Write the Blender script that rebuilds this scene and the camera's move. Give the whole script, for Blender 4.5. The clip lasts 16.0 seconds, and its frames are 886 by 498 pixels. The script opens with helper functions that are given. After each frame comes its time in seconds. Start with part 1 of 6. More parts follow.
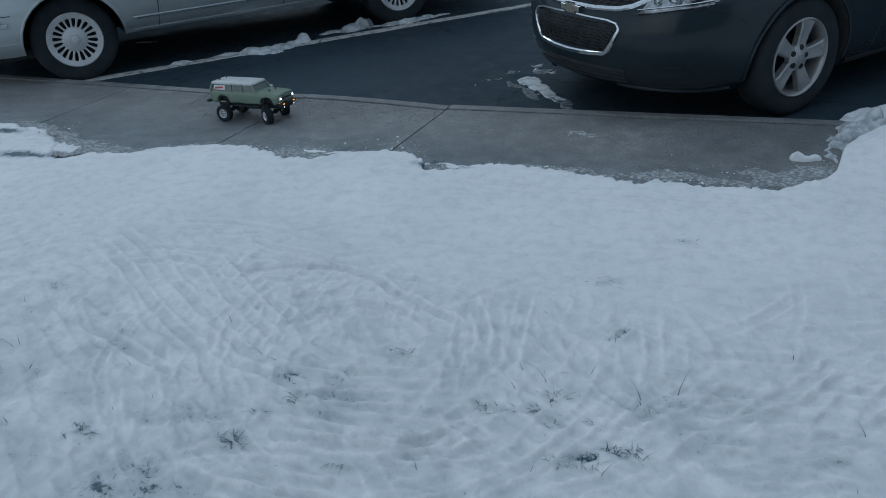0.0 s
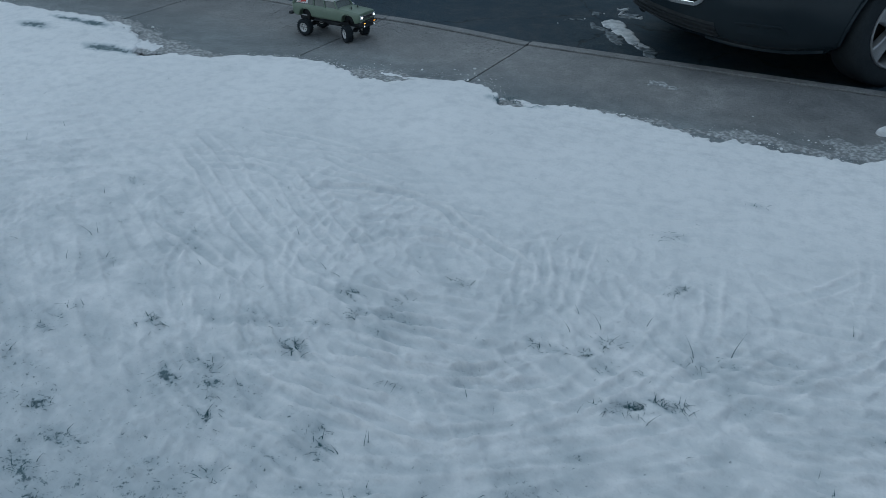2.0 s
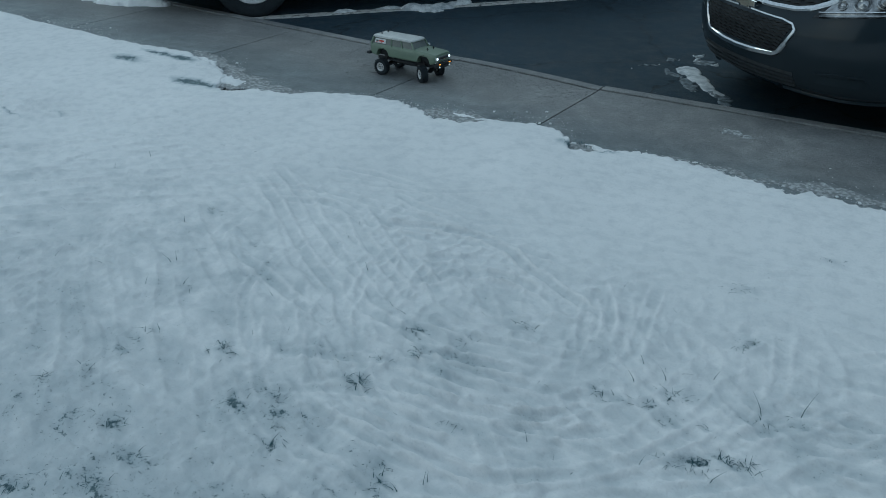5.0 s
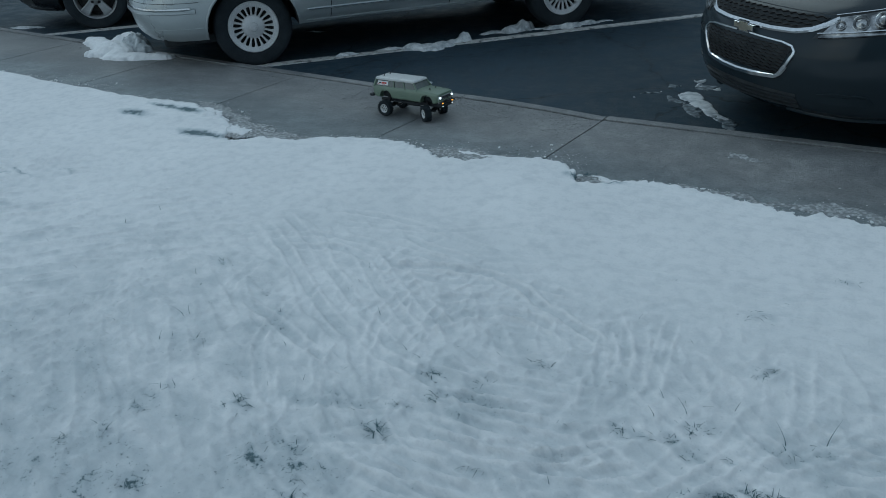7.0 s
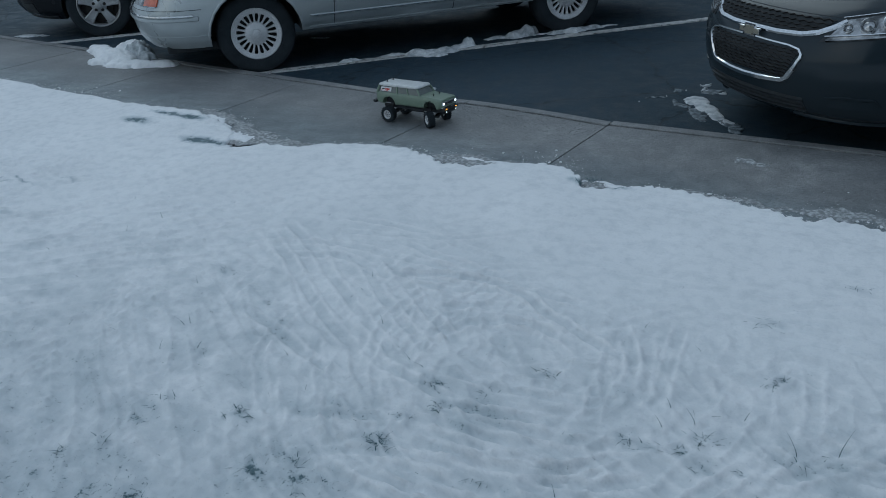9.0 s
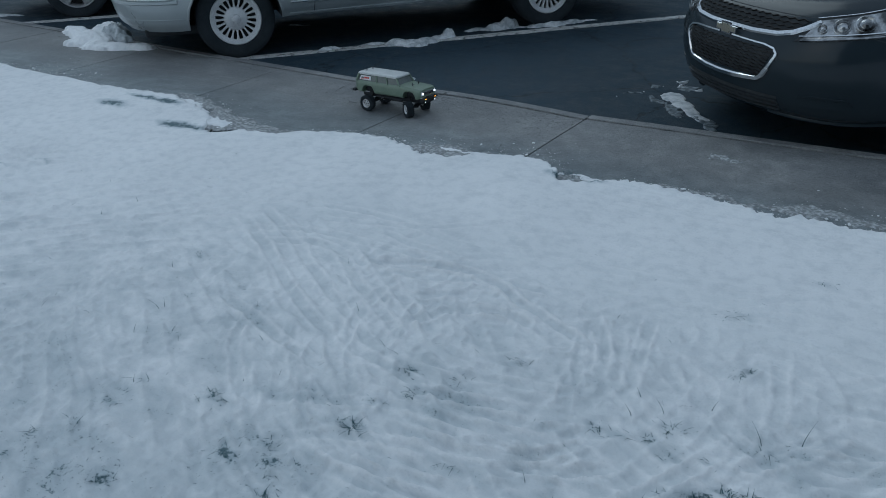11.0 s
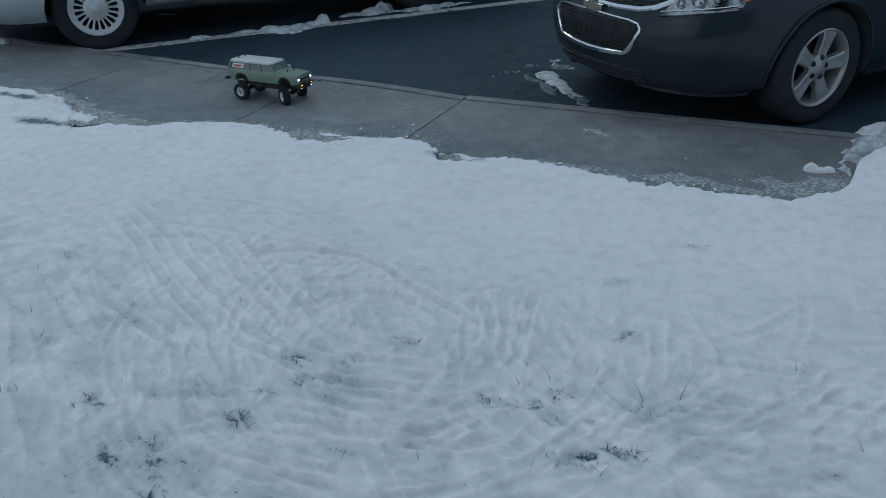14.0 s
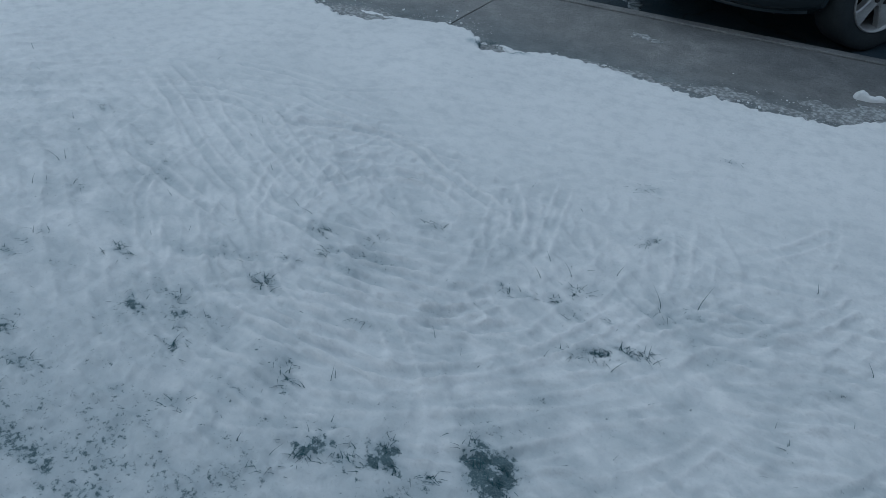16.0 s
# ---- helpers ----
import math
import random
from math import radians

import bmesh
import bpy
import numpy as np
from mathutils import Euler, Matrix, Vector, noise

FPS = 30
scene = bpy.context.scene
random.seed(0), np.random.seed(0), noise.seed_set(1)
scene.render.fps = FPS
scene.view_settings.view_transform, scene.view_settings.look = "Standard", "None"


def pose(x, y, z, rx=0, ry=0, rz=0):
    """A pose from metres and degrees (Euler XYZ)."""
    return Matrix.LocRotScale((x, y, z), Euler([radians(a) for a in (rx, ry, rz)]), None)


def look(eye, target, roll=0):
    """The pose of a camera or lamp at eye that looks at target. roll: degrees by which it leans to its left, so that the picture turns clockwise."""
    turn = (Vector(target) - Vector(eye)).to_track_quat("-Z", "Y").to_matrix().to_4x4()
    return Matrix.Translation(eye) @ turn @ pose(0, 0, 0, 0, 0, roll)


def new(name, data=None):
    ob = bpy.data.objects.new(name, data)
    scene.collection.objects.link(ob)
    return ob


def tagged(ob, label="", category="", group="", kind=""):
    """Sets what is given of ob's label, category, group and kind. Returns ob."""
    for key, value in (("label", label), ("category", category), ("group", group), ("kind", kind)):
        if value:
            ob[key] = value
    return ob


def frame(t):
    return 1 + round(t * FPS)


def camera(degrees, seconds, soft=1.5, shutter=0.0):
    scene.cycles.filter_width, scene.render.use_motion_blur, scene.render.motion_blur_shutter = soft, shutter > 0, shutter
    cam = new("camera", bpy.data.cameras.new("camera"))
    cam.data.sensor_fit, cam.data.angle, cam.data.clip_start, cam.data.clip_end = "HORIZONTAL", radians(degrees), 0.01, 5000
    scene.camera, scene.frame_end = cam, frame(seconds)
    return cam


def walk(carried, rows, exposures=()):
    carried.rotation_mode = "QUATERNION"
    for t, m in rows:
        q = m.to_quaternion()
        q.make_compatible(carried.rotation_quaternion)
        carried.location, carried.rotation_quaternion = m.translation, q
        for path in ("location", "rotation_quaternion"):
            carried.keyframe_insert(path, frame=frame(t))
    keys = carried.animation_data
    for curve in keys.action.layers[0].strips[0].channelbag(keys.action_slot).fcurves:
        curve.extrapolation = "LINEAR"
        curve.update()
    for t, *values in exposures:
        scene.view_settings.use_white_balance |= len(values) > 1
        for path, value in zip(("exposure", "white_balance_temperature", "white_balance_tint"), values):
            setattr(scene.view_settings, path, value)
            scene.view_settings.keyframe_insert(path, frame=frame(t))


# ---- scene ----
cam = camera(56.80, 16.0, soft=0.85)
PATH = [
    (0, (2.1872, -4.6599, 1.6016), (1.3915, -3.0676, 0.6898), -4.48),
    (0.5, (2.1780, -4.6571, 1.5831), (1.4215, -3.0795, 0.6141), -3.96),
    (1, (2.1696, -4.6799, 1.5925), (1.4121, -3.1333, 0.5756), -1.42),
    (1.5, (2.1592, -4.7005, 1.6039), (1.3260, -3.2120, 0.5599), -0.25),
    (2, (2.1507, -4.7124, 1.6199), (1.2777, -3.2499, 0.5716), -0.10),
    (2.5, (2.1504, -4.7213, 1.6204), (1.2712, -3.2572, 0.5795), -0.25),
    (3, (2.1432, -4.7309, 1.6180), (1.2620, -3.2672, 0.5784), -0.09),
    (3.5, (2.1324, -4.7304, 1.6221), (1.1958, -3.3071, 0.5748), -0.15),
    (4, (2.1359, -4.7280, 1.6354), (1.1576, -3.3172, 0.6094), 0.33),
    (4.5, (2.1462, -4.7261, 1.6449), (1.1399, -3.3123, 0.6506), -0.03),
    (5, (2.1506, -4.7323, 1.6535), (1.1237, -3.3187, 0.6802), -0.25),
    (7.5, (2.1347, -4.7022, 1.6818), (1.0661, -3.2681, 0.7866), -4.04),
    (8, (2.1219, -4.6906, 1.6799), (1.0568, -3.2534, 0.7854), -4.30),
    (8.5, (2.1221, -4.6806, 1.6763), (1.0366, -3.2571, 0.7845), -3.88),
    (9, (2.1261, -4.6740, 1.6690), (1.0419, -3.2485, 0.7788), -3.89),
    (9.5, (2.1324, -4.6877, 1.6665), (1.0573, -3.2561, 0.7749), -3.48),
    (12, (2.1409, -4.6968, 1.6678), (1.1196, -3.2420, 0.7509), -1.45),
    (12.5, (2.1324, -4.6979, 1.6678), (1.0890, -3.2622, 0.7458), -1.41),
    (13, (2.1394, -4.7047, 1.6633), (1.1516, -3.2294, 0.7426), -1.90),
    (13.5, (2.1472, -4.6955, 1.6617), (1.2068, -3.1945, 0.7328), -1.99),
    (14, (2.1702, -4.6810, 1.6335), (1.3702, -3.1081, 0.6922), -1.44),
    (14.5, (2.1704, -4.6581, 1.6311), (1.4269, -3.0814, 0.6506), -1.46),
    (15, (2.1750, -4.6540, 1.6052), (1.4602, -3.1001, 0.5686), -1.25),
    (15.5, (2.1650, -4.6848, 1.5785), (1.4656, -3.1724, 0.4724), 2.34),
    (16, (2.1512, -4.7178, 1.5905), (1.3721, -3.2778, 0.4419), 3.75),
]
EXPOSURES = [(0.0, -0.11, 5450, -3), (1.5, -0.16, 5450, -4), (3.5, -0.16, 5400, -6.5), (5.0, -0.16, 5420, -11), (7.5, -0.16, 5450, -6.5), (8.5, -0.16, 5450, -3), (14.5, -0.16, 5450, -3), (16.0, -0.22, 5450, -3)]

walk(cam, [(t, look(eye, target, roll)) for t, eye, target, roll in PATH], EXPOSURES)

# ---- light: an even winter overcast ----
world = bpy.data.worlds.new("overcast_sky")
scene.world = world
world.use_nodes = True
wn = world.node_tree.nodes
sky = wn.new("ShaderNodeTexSky")
sky.sky_type = "NISHITA"
sky.sun_disc = False
sky.sun_elevation = radians(30)
sky.sun_rotation = radians(200)
sky.air_density, sky.dust_density, sky.ozone_density = 1.0, 2.0, 1.5
# the cloud layer evens out the clear sky behind it
cloud = wn.new("ShaderNodeMix")
cloud.data_type = "RGBA"
cloud.inputs[0].default_value = 0.80
cloud.inputs[7].default_value = (4.80, 5.0, 5.65, 1)
world.node_tree.links.new(sky.outputs[0], cloud.inputs[6])
world.node_tree.links.new(cloud.outputs[2], wn["Background"].inputs[0])
wn["Background"].inputs[1].default_value = 0.104
sun_data = bpy.data.lights.new("sun", "SUN")
sun_data.energy, sun_data.angle, sun_data.color = 0.40, radians(34), (1.0, 0.97, 0.93)
sun = new("sun", sun_data)
sun.matrix_world = look((0, 0, 20), (15.0, -12.0, 0))


# ---- materials ----
def nodes_of(name, rough=0.6, metal=0.0, color=(0.5, 0.5, 0.5), coat=0.0):
    m = bpy.data.materials.new(name)
    m.use_nodes = True
    nt = m.node_tree
    b = nt.nodes["Principled BSDF"]
    b.inputs["Base Color"].default_value = (*color, 1)
    b.inputs["Roughness"].default_value = rough
    b.inputs["Metallic"].default_value = metal
    b.inputs["Coat Weight"].default_value = coat
    b.inputs["Coat Roughness"].default_value = 0.08
    return m, nt, b


def tex(nt, scale, detail=4.0, rough=0.55, space="Object"):
    co = nt.nodes.new("ShaderNodeTexCoord")
    n = nt.nodes.new("ShaderNodeTexNoise")
    n.inputs["Scale"].default_value = scale
    n.inputs["Detail"].default_value = detail
    n.inputs["Roughness"].default_value = rough
    nt.links.new(co.outputs[space], n.inputs["Vector"])
    return n


def ramp(nt, src, stops):
    r = nt.nodes.new("ShaderNodeValToRGB")
    while len(r.color_ramp.elements) < len(stops):
        r.color_ramp.elements.new(0.5)
    for e, (p, c) in zip(r.color_ramp.elements, stops):
        e.position = p
        e.color = (*c, 1) if len(c) == 3 else c
    nt.links.new(src, r.inputs[0])
    return r


def mix(nt, fac, a, b, mode="MIX"):
    n = nt.nodes.new("ShaderNodeMix")
    n.data_type = "RGBA"
    n.blend_type = mode
    for s, v in ((n.inputs[0], fac), (n.inputs[6], a), (n.inputs[7], b)):
        if isinstance(v, (int, float)):
            s.default_value = v
        elif isinstance(v, tuple):
            s.default_value = (*v, 1)
        else:
            nt.links.new(v, s)
    return n.outputs[2]


def bump(nt, bsdf, src, strength, dist, chain=None):
    b = nt.nodes.new("ShaderNodeBump")
    b.inputs["Strength"].default_value = strength
    b.inputs["Distance"].default_value = dist
    nt.links.new(src, b.inputs["Height"])
    if chain:
        nt.links.new(chain.outputs[0], b.inputs["Normal"])
    nt.links.new(b.outputs[0], bsdf.inputs["Normal"])
    return b


def grain(name, dark, light, scale, rough=0.6, metal=0.0, coat=0.0, relief=0.0, fine=None, spread=(0.3, 0.7), rough_spread=0.1, gloss=0.5):
    """A surface of two tones at two scales, with a little relief and uneven gloss."""
    m, nt, b = nodes_of(name, rough, metal, coat=coat)
    b.inputs["Specular IOR Level"].default_value = gloss
    big, small = tex(nt, scale), tex(nt, fine or scale * 14, 3.0)
    base = ramp(nt, big.outputs[0], [(spread[0], dark), (spread[1], light)])
    spots = ramp(nt, small.outputs[0], [(0.3, (0.82, 0.82, 0.82)), (0.7, (1.12, 1.12, 1.12))])
    nt.links.new(mix(nt, 1.0, base.outputs[0], spots.outputs[0], "MULTIPLY"), b.inputs["Base Color"])
    ro = nt.nodes.new("ShaderNodeMapRange")
    ro.inputs[3].default_value, ro.inputs[4].default_value = max(rough - rough_spread, 0.02), min(rough + rough_spread, 1)
    nt.links.new(big.outputs[0], ro.inputs[0])
    nt.links.new(ro.outputs[0], b.inputs["Roughness"])
    if relief:
        bump(nt, b, small.outputs[0], 0.6, relief)
    return m


def snow_material(name, packed=0.0, thin=False):
    m, nt, b = nodes_of(name, 0.75)
    big, mid, fine = tex(nt, 1.3, 3.0), tex(nt, 16.0, 5.0, 0.6), tex(nt, 110.0, 4.0, 0.7)
    c1 = ramp(nt, big.outputs[0], [(0.3, (0.80, 0.81, 0.82)), (0.7, (0.88, 0.885, 0.89))])
    c2 = ramp(nt, mid.outputs[0], [(0.32, (0.88, 0.89, 0.90)), (0.55, (1, 1, 1))])
    c3 = ramp(nt, fine.outputs[0], [(0.26, (0.86 - packed, 0.87 - packed, 0.88 - packed)), (0.46, (1, 1, 1))])
    col = mix(nt, 1.0, mix(nt, 1.0, c1.outputs[0], c2.outputs[0], "MULTIPLY"), c3.outputs[0], "MULTIPLY")
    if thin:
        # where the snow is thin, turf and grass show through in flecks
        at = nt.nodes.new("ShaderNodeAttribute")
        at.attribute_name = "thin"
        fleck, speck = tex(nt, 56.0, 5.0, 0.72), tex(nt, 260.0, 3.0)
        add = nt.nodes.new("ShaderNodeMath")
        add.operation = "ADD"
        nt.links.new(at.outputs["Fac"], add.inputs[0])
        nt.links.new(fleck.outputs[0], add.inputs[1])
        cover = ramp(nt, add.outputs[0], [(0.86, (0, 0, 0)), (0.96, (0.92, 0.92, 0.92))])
        # a broad even grey that grows with the same value
        greyed = ramp(nt, at.outputs["Fac"], [(0.09, (0, 0, 0)), (0.38, (0.9, 0.9, 0.9))])
        col = mix(nt, greyed.outputs[0], col, (0.385, 0.445, 0.480))
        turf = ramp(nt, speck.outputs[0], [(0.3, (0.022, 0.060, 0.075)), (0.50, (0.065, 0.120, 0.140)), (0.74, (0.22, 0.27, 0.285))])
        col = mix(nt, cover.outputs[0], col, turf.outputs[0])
    nt.links.new(col, b.inputs["Base Color"])
    k = bump(nt, b, mid.outputs[0], 0.45, 0.010)
    k = bump(nt, b, tex(nt, 48.0, 4.0, 0.6).outputs[0], 0.65, 0.007, k)
    bump(nt, b, fine.outputs[0], 0.45, 0.003, k)
    return m


def concrete_material():
    m, nt, b = nodes_of("worn_concrete", 0.85)
    big, mid, fine = tex(nt, 1.1, 5.0), tex(nt, 9.0, 6.0, 0.65), tex(nt, 190.0, 3.0, 0.6)
    info = nt.nodes.new("ShaderNodeObjectInfo")
    c1 = ramp(nt, big.outputs[0], [(0.3, (0.185, 0.193, 0.198)), (0.72, (0.340, 0.346, 0.347))])
    c2 = ramp(nt, mid.outputs[0], [(0.3, (0.66, 0.67, 0.68)), (0.62, (1.08, 1.07, 1.06))])
    pit = tex(nt, 52.0, 4.0, 0.75)
    c5 = ramp(nt, pit.outputs[0], [(0.32, (0.70, 0.70, 0.70)), (0.48, (1, 1, 1)), (0.60, (1.03, 1.03, 1.03)), (0.70, (1.35, 1.35, 1.35))])
    c3 = ramp(nt, fine.outputs[0], [(0.33, (0.74, 0.74, 0.74)), (0.5, (1, 1, 1)), (0.72, (1.12, 1.12, 1.12))])
    c4 = ramp(nt, info.outputs["Random"], [(0.0, (0.9, 0.9, 0.9)), (1.0, (1.06, 1.05, 1.04))])
    col = mix(nt, 1.0, mix(nt, 1.0, c1.outputs[0], c2.outputs[0], "MULTIPLY"), c3.outputs[0], "MULTIPLY")
    col = mix(nt, 1.0, col, c5.outputs[0], "MULTIPLY")
    col = mix(nt, 1.0, col, c4.outputs[0], "MULTIPLY")
    # meltwater soaks a wavering strip along the snow
    co, part_y, sway = nt.nodes.new("ShaderNodeTexCoord"), nt.nodes.new("ShaderNodeSeparateXYZ"), nt.nodes.new("ShaderNodeMath")
    sway.operation = "MULTIPLY_ADD"
    sway.inputs[1].default_value = 0.55
    nt.links.new(co.outputs["Object"], part_y.inputs[0])
    nt.links.new(tex(nt, 2.6, 5.0, 0.62).outputs[0], sway.inputs[0])
    nt.links.new(part_y.outputs[1], sway.inputs[2])
    wet_at = nt.nodes.new("ShaderNodeMapRange")
    wet_at.inputs[1].default_value, wet_at.inputs[2].default_value = -0.66, -0.26
    nt.links.new(sway.outputs[0], wet_at.inputs[0])
    wet = ramp(nt, wet_at.outputs[0], [(0.0, (1, 1, 1)), (1.0, (0, 0, 0))])
    nt.links.new(mix(nt, wet.outputs[0], col, mix(nt, 1.0, col, (0.82, 0.91, 0.96), "MULTIPLY")), b.inputs["Base Color"])
    ro = ramp(nt, mid.outputs[0], [(0.35, (0.5, 0.5, 0.5)), (0.6, (0.9, 0.9, 0.9))])
    nt.links.new(mix(nt, wet.outputs[0], ro.outputs[0], (0.50, 0.50, 0.50)), b.inputs["Roughness"])
    k = bump(nt, b, mid.outputs[0], 0.4, 0.008)
    k = bump(nt, b, pit.outputs[0], 0.8, 0.010, k)
    bump(nt, b, fine.outputs[0], 0.8, 0.003, k)
    return m


def asphalt_material():
    m, nt, b = nodes_of("wet_asphalt", 0.7)
    b.inputs["Specular IOR Level"].default_value = 0.30
    big, mid, fine = tex(nt, 0.7, 5.0), tex(nt, 6.0, 6.0, 0.7), tex(nt, 140.0, 3.0, 0.6)
    c1 = ramp(nt, big.outputs[0], [(0.3, (0.022, 0.040, 0.055)), (0.7, (0.034, 0.057, 0.079))])
    c2 = ramp(nt, mid.outputs[0], [(0.3, (0.8, 0.8, 0.8)), (0.66, (1.1, 1.1, 1.1)), (0.78, (1.3, 1.3, 1.3))])
    c3 = ramp(nt, fine.outputs[0], [(0.35, (0.6, 0.6, 0.6)), (0.7, (1.4, 1.4, 1.4))])
    col = mix(nt, 1.0, mix(nt, 1.0, c1.outputs[0], c2.outputs[0], "MULTIPLY"), c3.outputs[0], "MULTIPLY")
    pos, bent = nt.nodes.new("ShaderNodeTexCoord"), nt.nodes.new("ShaderNodeVectorMath")
    wob = tex(nt, 3.0, 4.0)
    bent.operation = "MULTIPLY_ADD"
    nt.links.new(wob.outputs[1], bent.inputs[0])
    bent.inputs[1].default_value = (0.35, 0.35, 0.35)
    nt.links.new(pos.outputs["Object"], bent.inputs[2])
    cell = nt.nodes.new("ShaderNodeTexVoronoi")
    cell.feature = "DISTANCE_TO_EDGE"
    cell.inputs["Scale"].default_value = 0.62
    nt.links.new(bent.outputs[0], cell.inputs["Vector"])
    crack = ramp(nt, cell.outputs["Distance"], [(0.0, (0.35, 0.35, 0.35)), (0.008, (1, 1, 1))])
    salt = ramp(nt, tex(nt, 60.0, 2.0, 0.5).outputs[0], [(0.70, (0, 0, 0)), (0.78, (1, 1, 1))])
    col = mix(nt, salt.outputs[0], mix(nt, 1.0, col, crack.outputs[0], "MULTIPLY"), (0.12, 0.125, 0.13))
    nt.links.new(col, b.inputs["Base Color"])
    ro = ramp(nt, mid.outputs[0], [(0.35, (0.52, 0.52, 0.52)), (0.65, (0.82, 0.82, 0.82))])
    nt.links.new(ro.outputs[0], b.inputs["Roughness"])
    k = bump(nt, b, mid.outputs[0], 0.3, 0.006)
    bump(nt, b, fine.outputs[0], 0.7, 0.004, k)
    return m


def line_paint_material():
    m, nt, b = nodes_of("worn_line_paint", 0.7)
    mid, fine = tex(nt, 18.0, 6.0, 0.7), tex(nt, 120.0, 3.0)
    c1 = ramp(nt, mid.outputs[0], [(0.36, (0.10, 0.10, 0.10)), (0.46, (0.55, 0.55, 0.54)), (0.7, (0.68, 0.68, 0.66))])
    c2 = ramp(nt, fine.outputs[0], [(0.3, (0.75, 0.75, 0.75)), (0.6, (1, 1, 1))])
    nt.links.new(mix(nt, 1.0, c1.outputs[0], c2.outputs[0], "MULTIPLY"), b.inputs["Base Color"])
    bump(nt, b, fine.outputs[0], 0.5, 0.002)
    return m


def glow(name, color, strength):
    m, nt, b = nodes_of(name, 0.2, color=color)
    b.inputs["Emission Color"].default_value = (*color, 1)
    b.inputs["Emission Strength"].default_value = strength
    return m


SNOW = snow_material("fresh_snow")
TRODDEN = snow_material("trodden_snow", 0.0, True)
SLUSH = snow_material("crusted_snow", 0.12)
CONCRETE = concrete_material()
ASPHALT = asphalt_material()
LINE = line_paint_material()
SOIL = grain("wet_turf_soil", (0.018, 0.024, 0.021), (0.048, 0.058, 0.050), 30.0, 0.9, relief=0.01)
BLADE = grain("winter_grass", (0.022, 0.070, 0.088), (0.062, 0.135, 0.155), 9.0, 0.85, gloss=0.15)
SILVER = grain("silver_car_paint", (0.37, 0.405, 0.415), (0.435, 0.47, 0.48), 2.0, 0.30, 0.40, coat=0.4, fine=300.0)
CHARCOAL = grain("charcoal_car_paint", (0.019, 0.028, 0.035), (0.024, 0.034, 0.042), 2.0, 0.18, 0.0, fine=400.0, gloss=0.30)
DARK_BLUE = grain("dark_car_paint", (0.009, 0.011, 0.014), (0.013, 0.016, 0.020), 2.0, 0.24, 0.0, fine=400.0, gloss=0.25)
BLACK_PLASTIC = grain("black_plastic", (0.012, 0.016, 0.020), (0.023, 0.028, 0.033), 20.0, 0.6, relief=0.0006)
LINER = grain("wheel_well_liner", (0.034, 0.038, 0.041), (0.056, 0.061, 0.065), 12.0, 0.9, gloss=0.2)
RUBBER = grain("tyre_rubber", (0.020, 0.026, 0.031), (0.035, 0.042, 0.048), 9.0, 0.9, relief=0.001, gloss=0.2)
ALLOY = grain("painted_alloy", (0.33, 0.335, 0.34), (0.46, 0.465, 0.47), 9.0, 0.38, 0.5)
DARK_ALLOY = grain("brake_dark_metal", (0.02, 0.02, 0.022), (0.05, 0.048, 0.045), 12.0, 0.6, 0.6)
CHROME = grain("chrome", (0.72, 0.73, 0.74), (0.82, 0.83, 0.84), 6.0, 0.13, 1.0, rough_spread=0.05)
BRIGHT_ALLOY = grain("bright_wheel_paint", (0.60, 0.605, 0.61), (0.72, 0.725, 0.73), 9.0, 0.40, 0.25)
GOLD = grain("gold_badge", (0.52, 0.48, 0.38), (0.62, 0.57, 0.46), 20.0, 0.3, 0.8)
REFLECTOR = grain("lamp_reflector", (0.10, 0.105, 0.11), (0.50, 0.51, 0.52), 12.0, 0.16, 0.85, spread=(0.40, 0.62))
AMBER = grain("amber_lens", (0.40, 0.07, 0.03), (0.62, 0.15, 0.06), 20.0, 0.2, coat=0.6)
CAR_GLASS = grain("tinted_car_glass", (0.012, 0.014, 0.015), (0.02, 0.022, 0.024), 2.0, 0.06, coat=0.8)
GREEN = grain("sage_green_shell", (0.162, 0.216, 0.158), (0.192, 0.250, 0.186), 14.0, 0.42, coat=0.25, fine=500.0)
ROOF_WHITE = grain("white_shell", (0.52, 0.54, 0.53), (0.62, 0.63, 0.62), 16.0, 0.5, coat=0.2)
TOY_GLASS = grain("toy_window", (0.095, 0.112, 0.104), (0.145, 0.165, 0.155), 18.0, 0.15, coat=0.2)
RED = grain("red_print", (0.42, 0.04, 0.035), (0.52, 0.06, 0.05), 30.0, 0.5)
PRINT_WHITE = grain("white_print", (0.7, 0.7, 0.7), (0.78, 0.78, 0.78), 30.0, 0.5)
TOY_LAMP = glow("toy_headlamp_glow", (0.95, 0.97, 1.0), 1.5)
TOY_AMBER = glow("toy_amber_glow", (1.0, 0.36, 0.04), 1.6)


# ---- helpers for building ----
def part(name, bm, material, parent=None, label="", smooth=None):
    me = bpy.data.meshes.new(name)
    bm.normal_update()
    bm.to_mesh(me)
    bm.free()
    me.materials.append(material)
    ob = new(name, me)
    if smooth is not None:
        for p in me.polygons:
            p.use_smooth = True
        me.set_sharp_from_angle(angle=radians(smooth))
    if parent is not None:
        ob.parent = parent
    if label:
        ob["label"] = label
    return ob


def thing(name, label, category, m=None, group=""):
    ob = new(name)
    ob.empty_display_size = 0.1
    if m is not None:
        ob.matrix_world = m
    return tagged(ob, label, category, group)


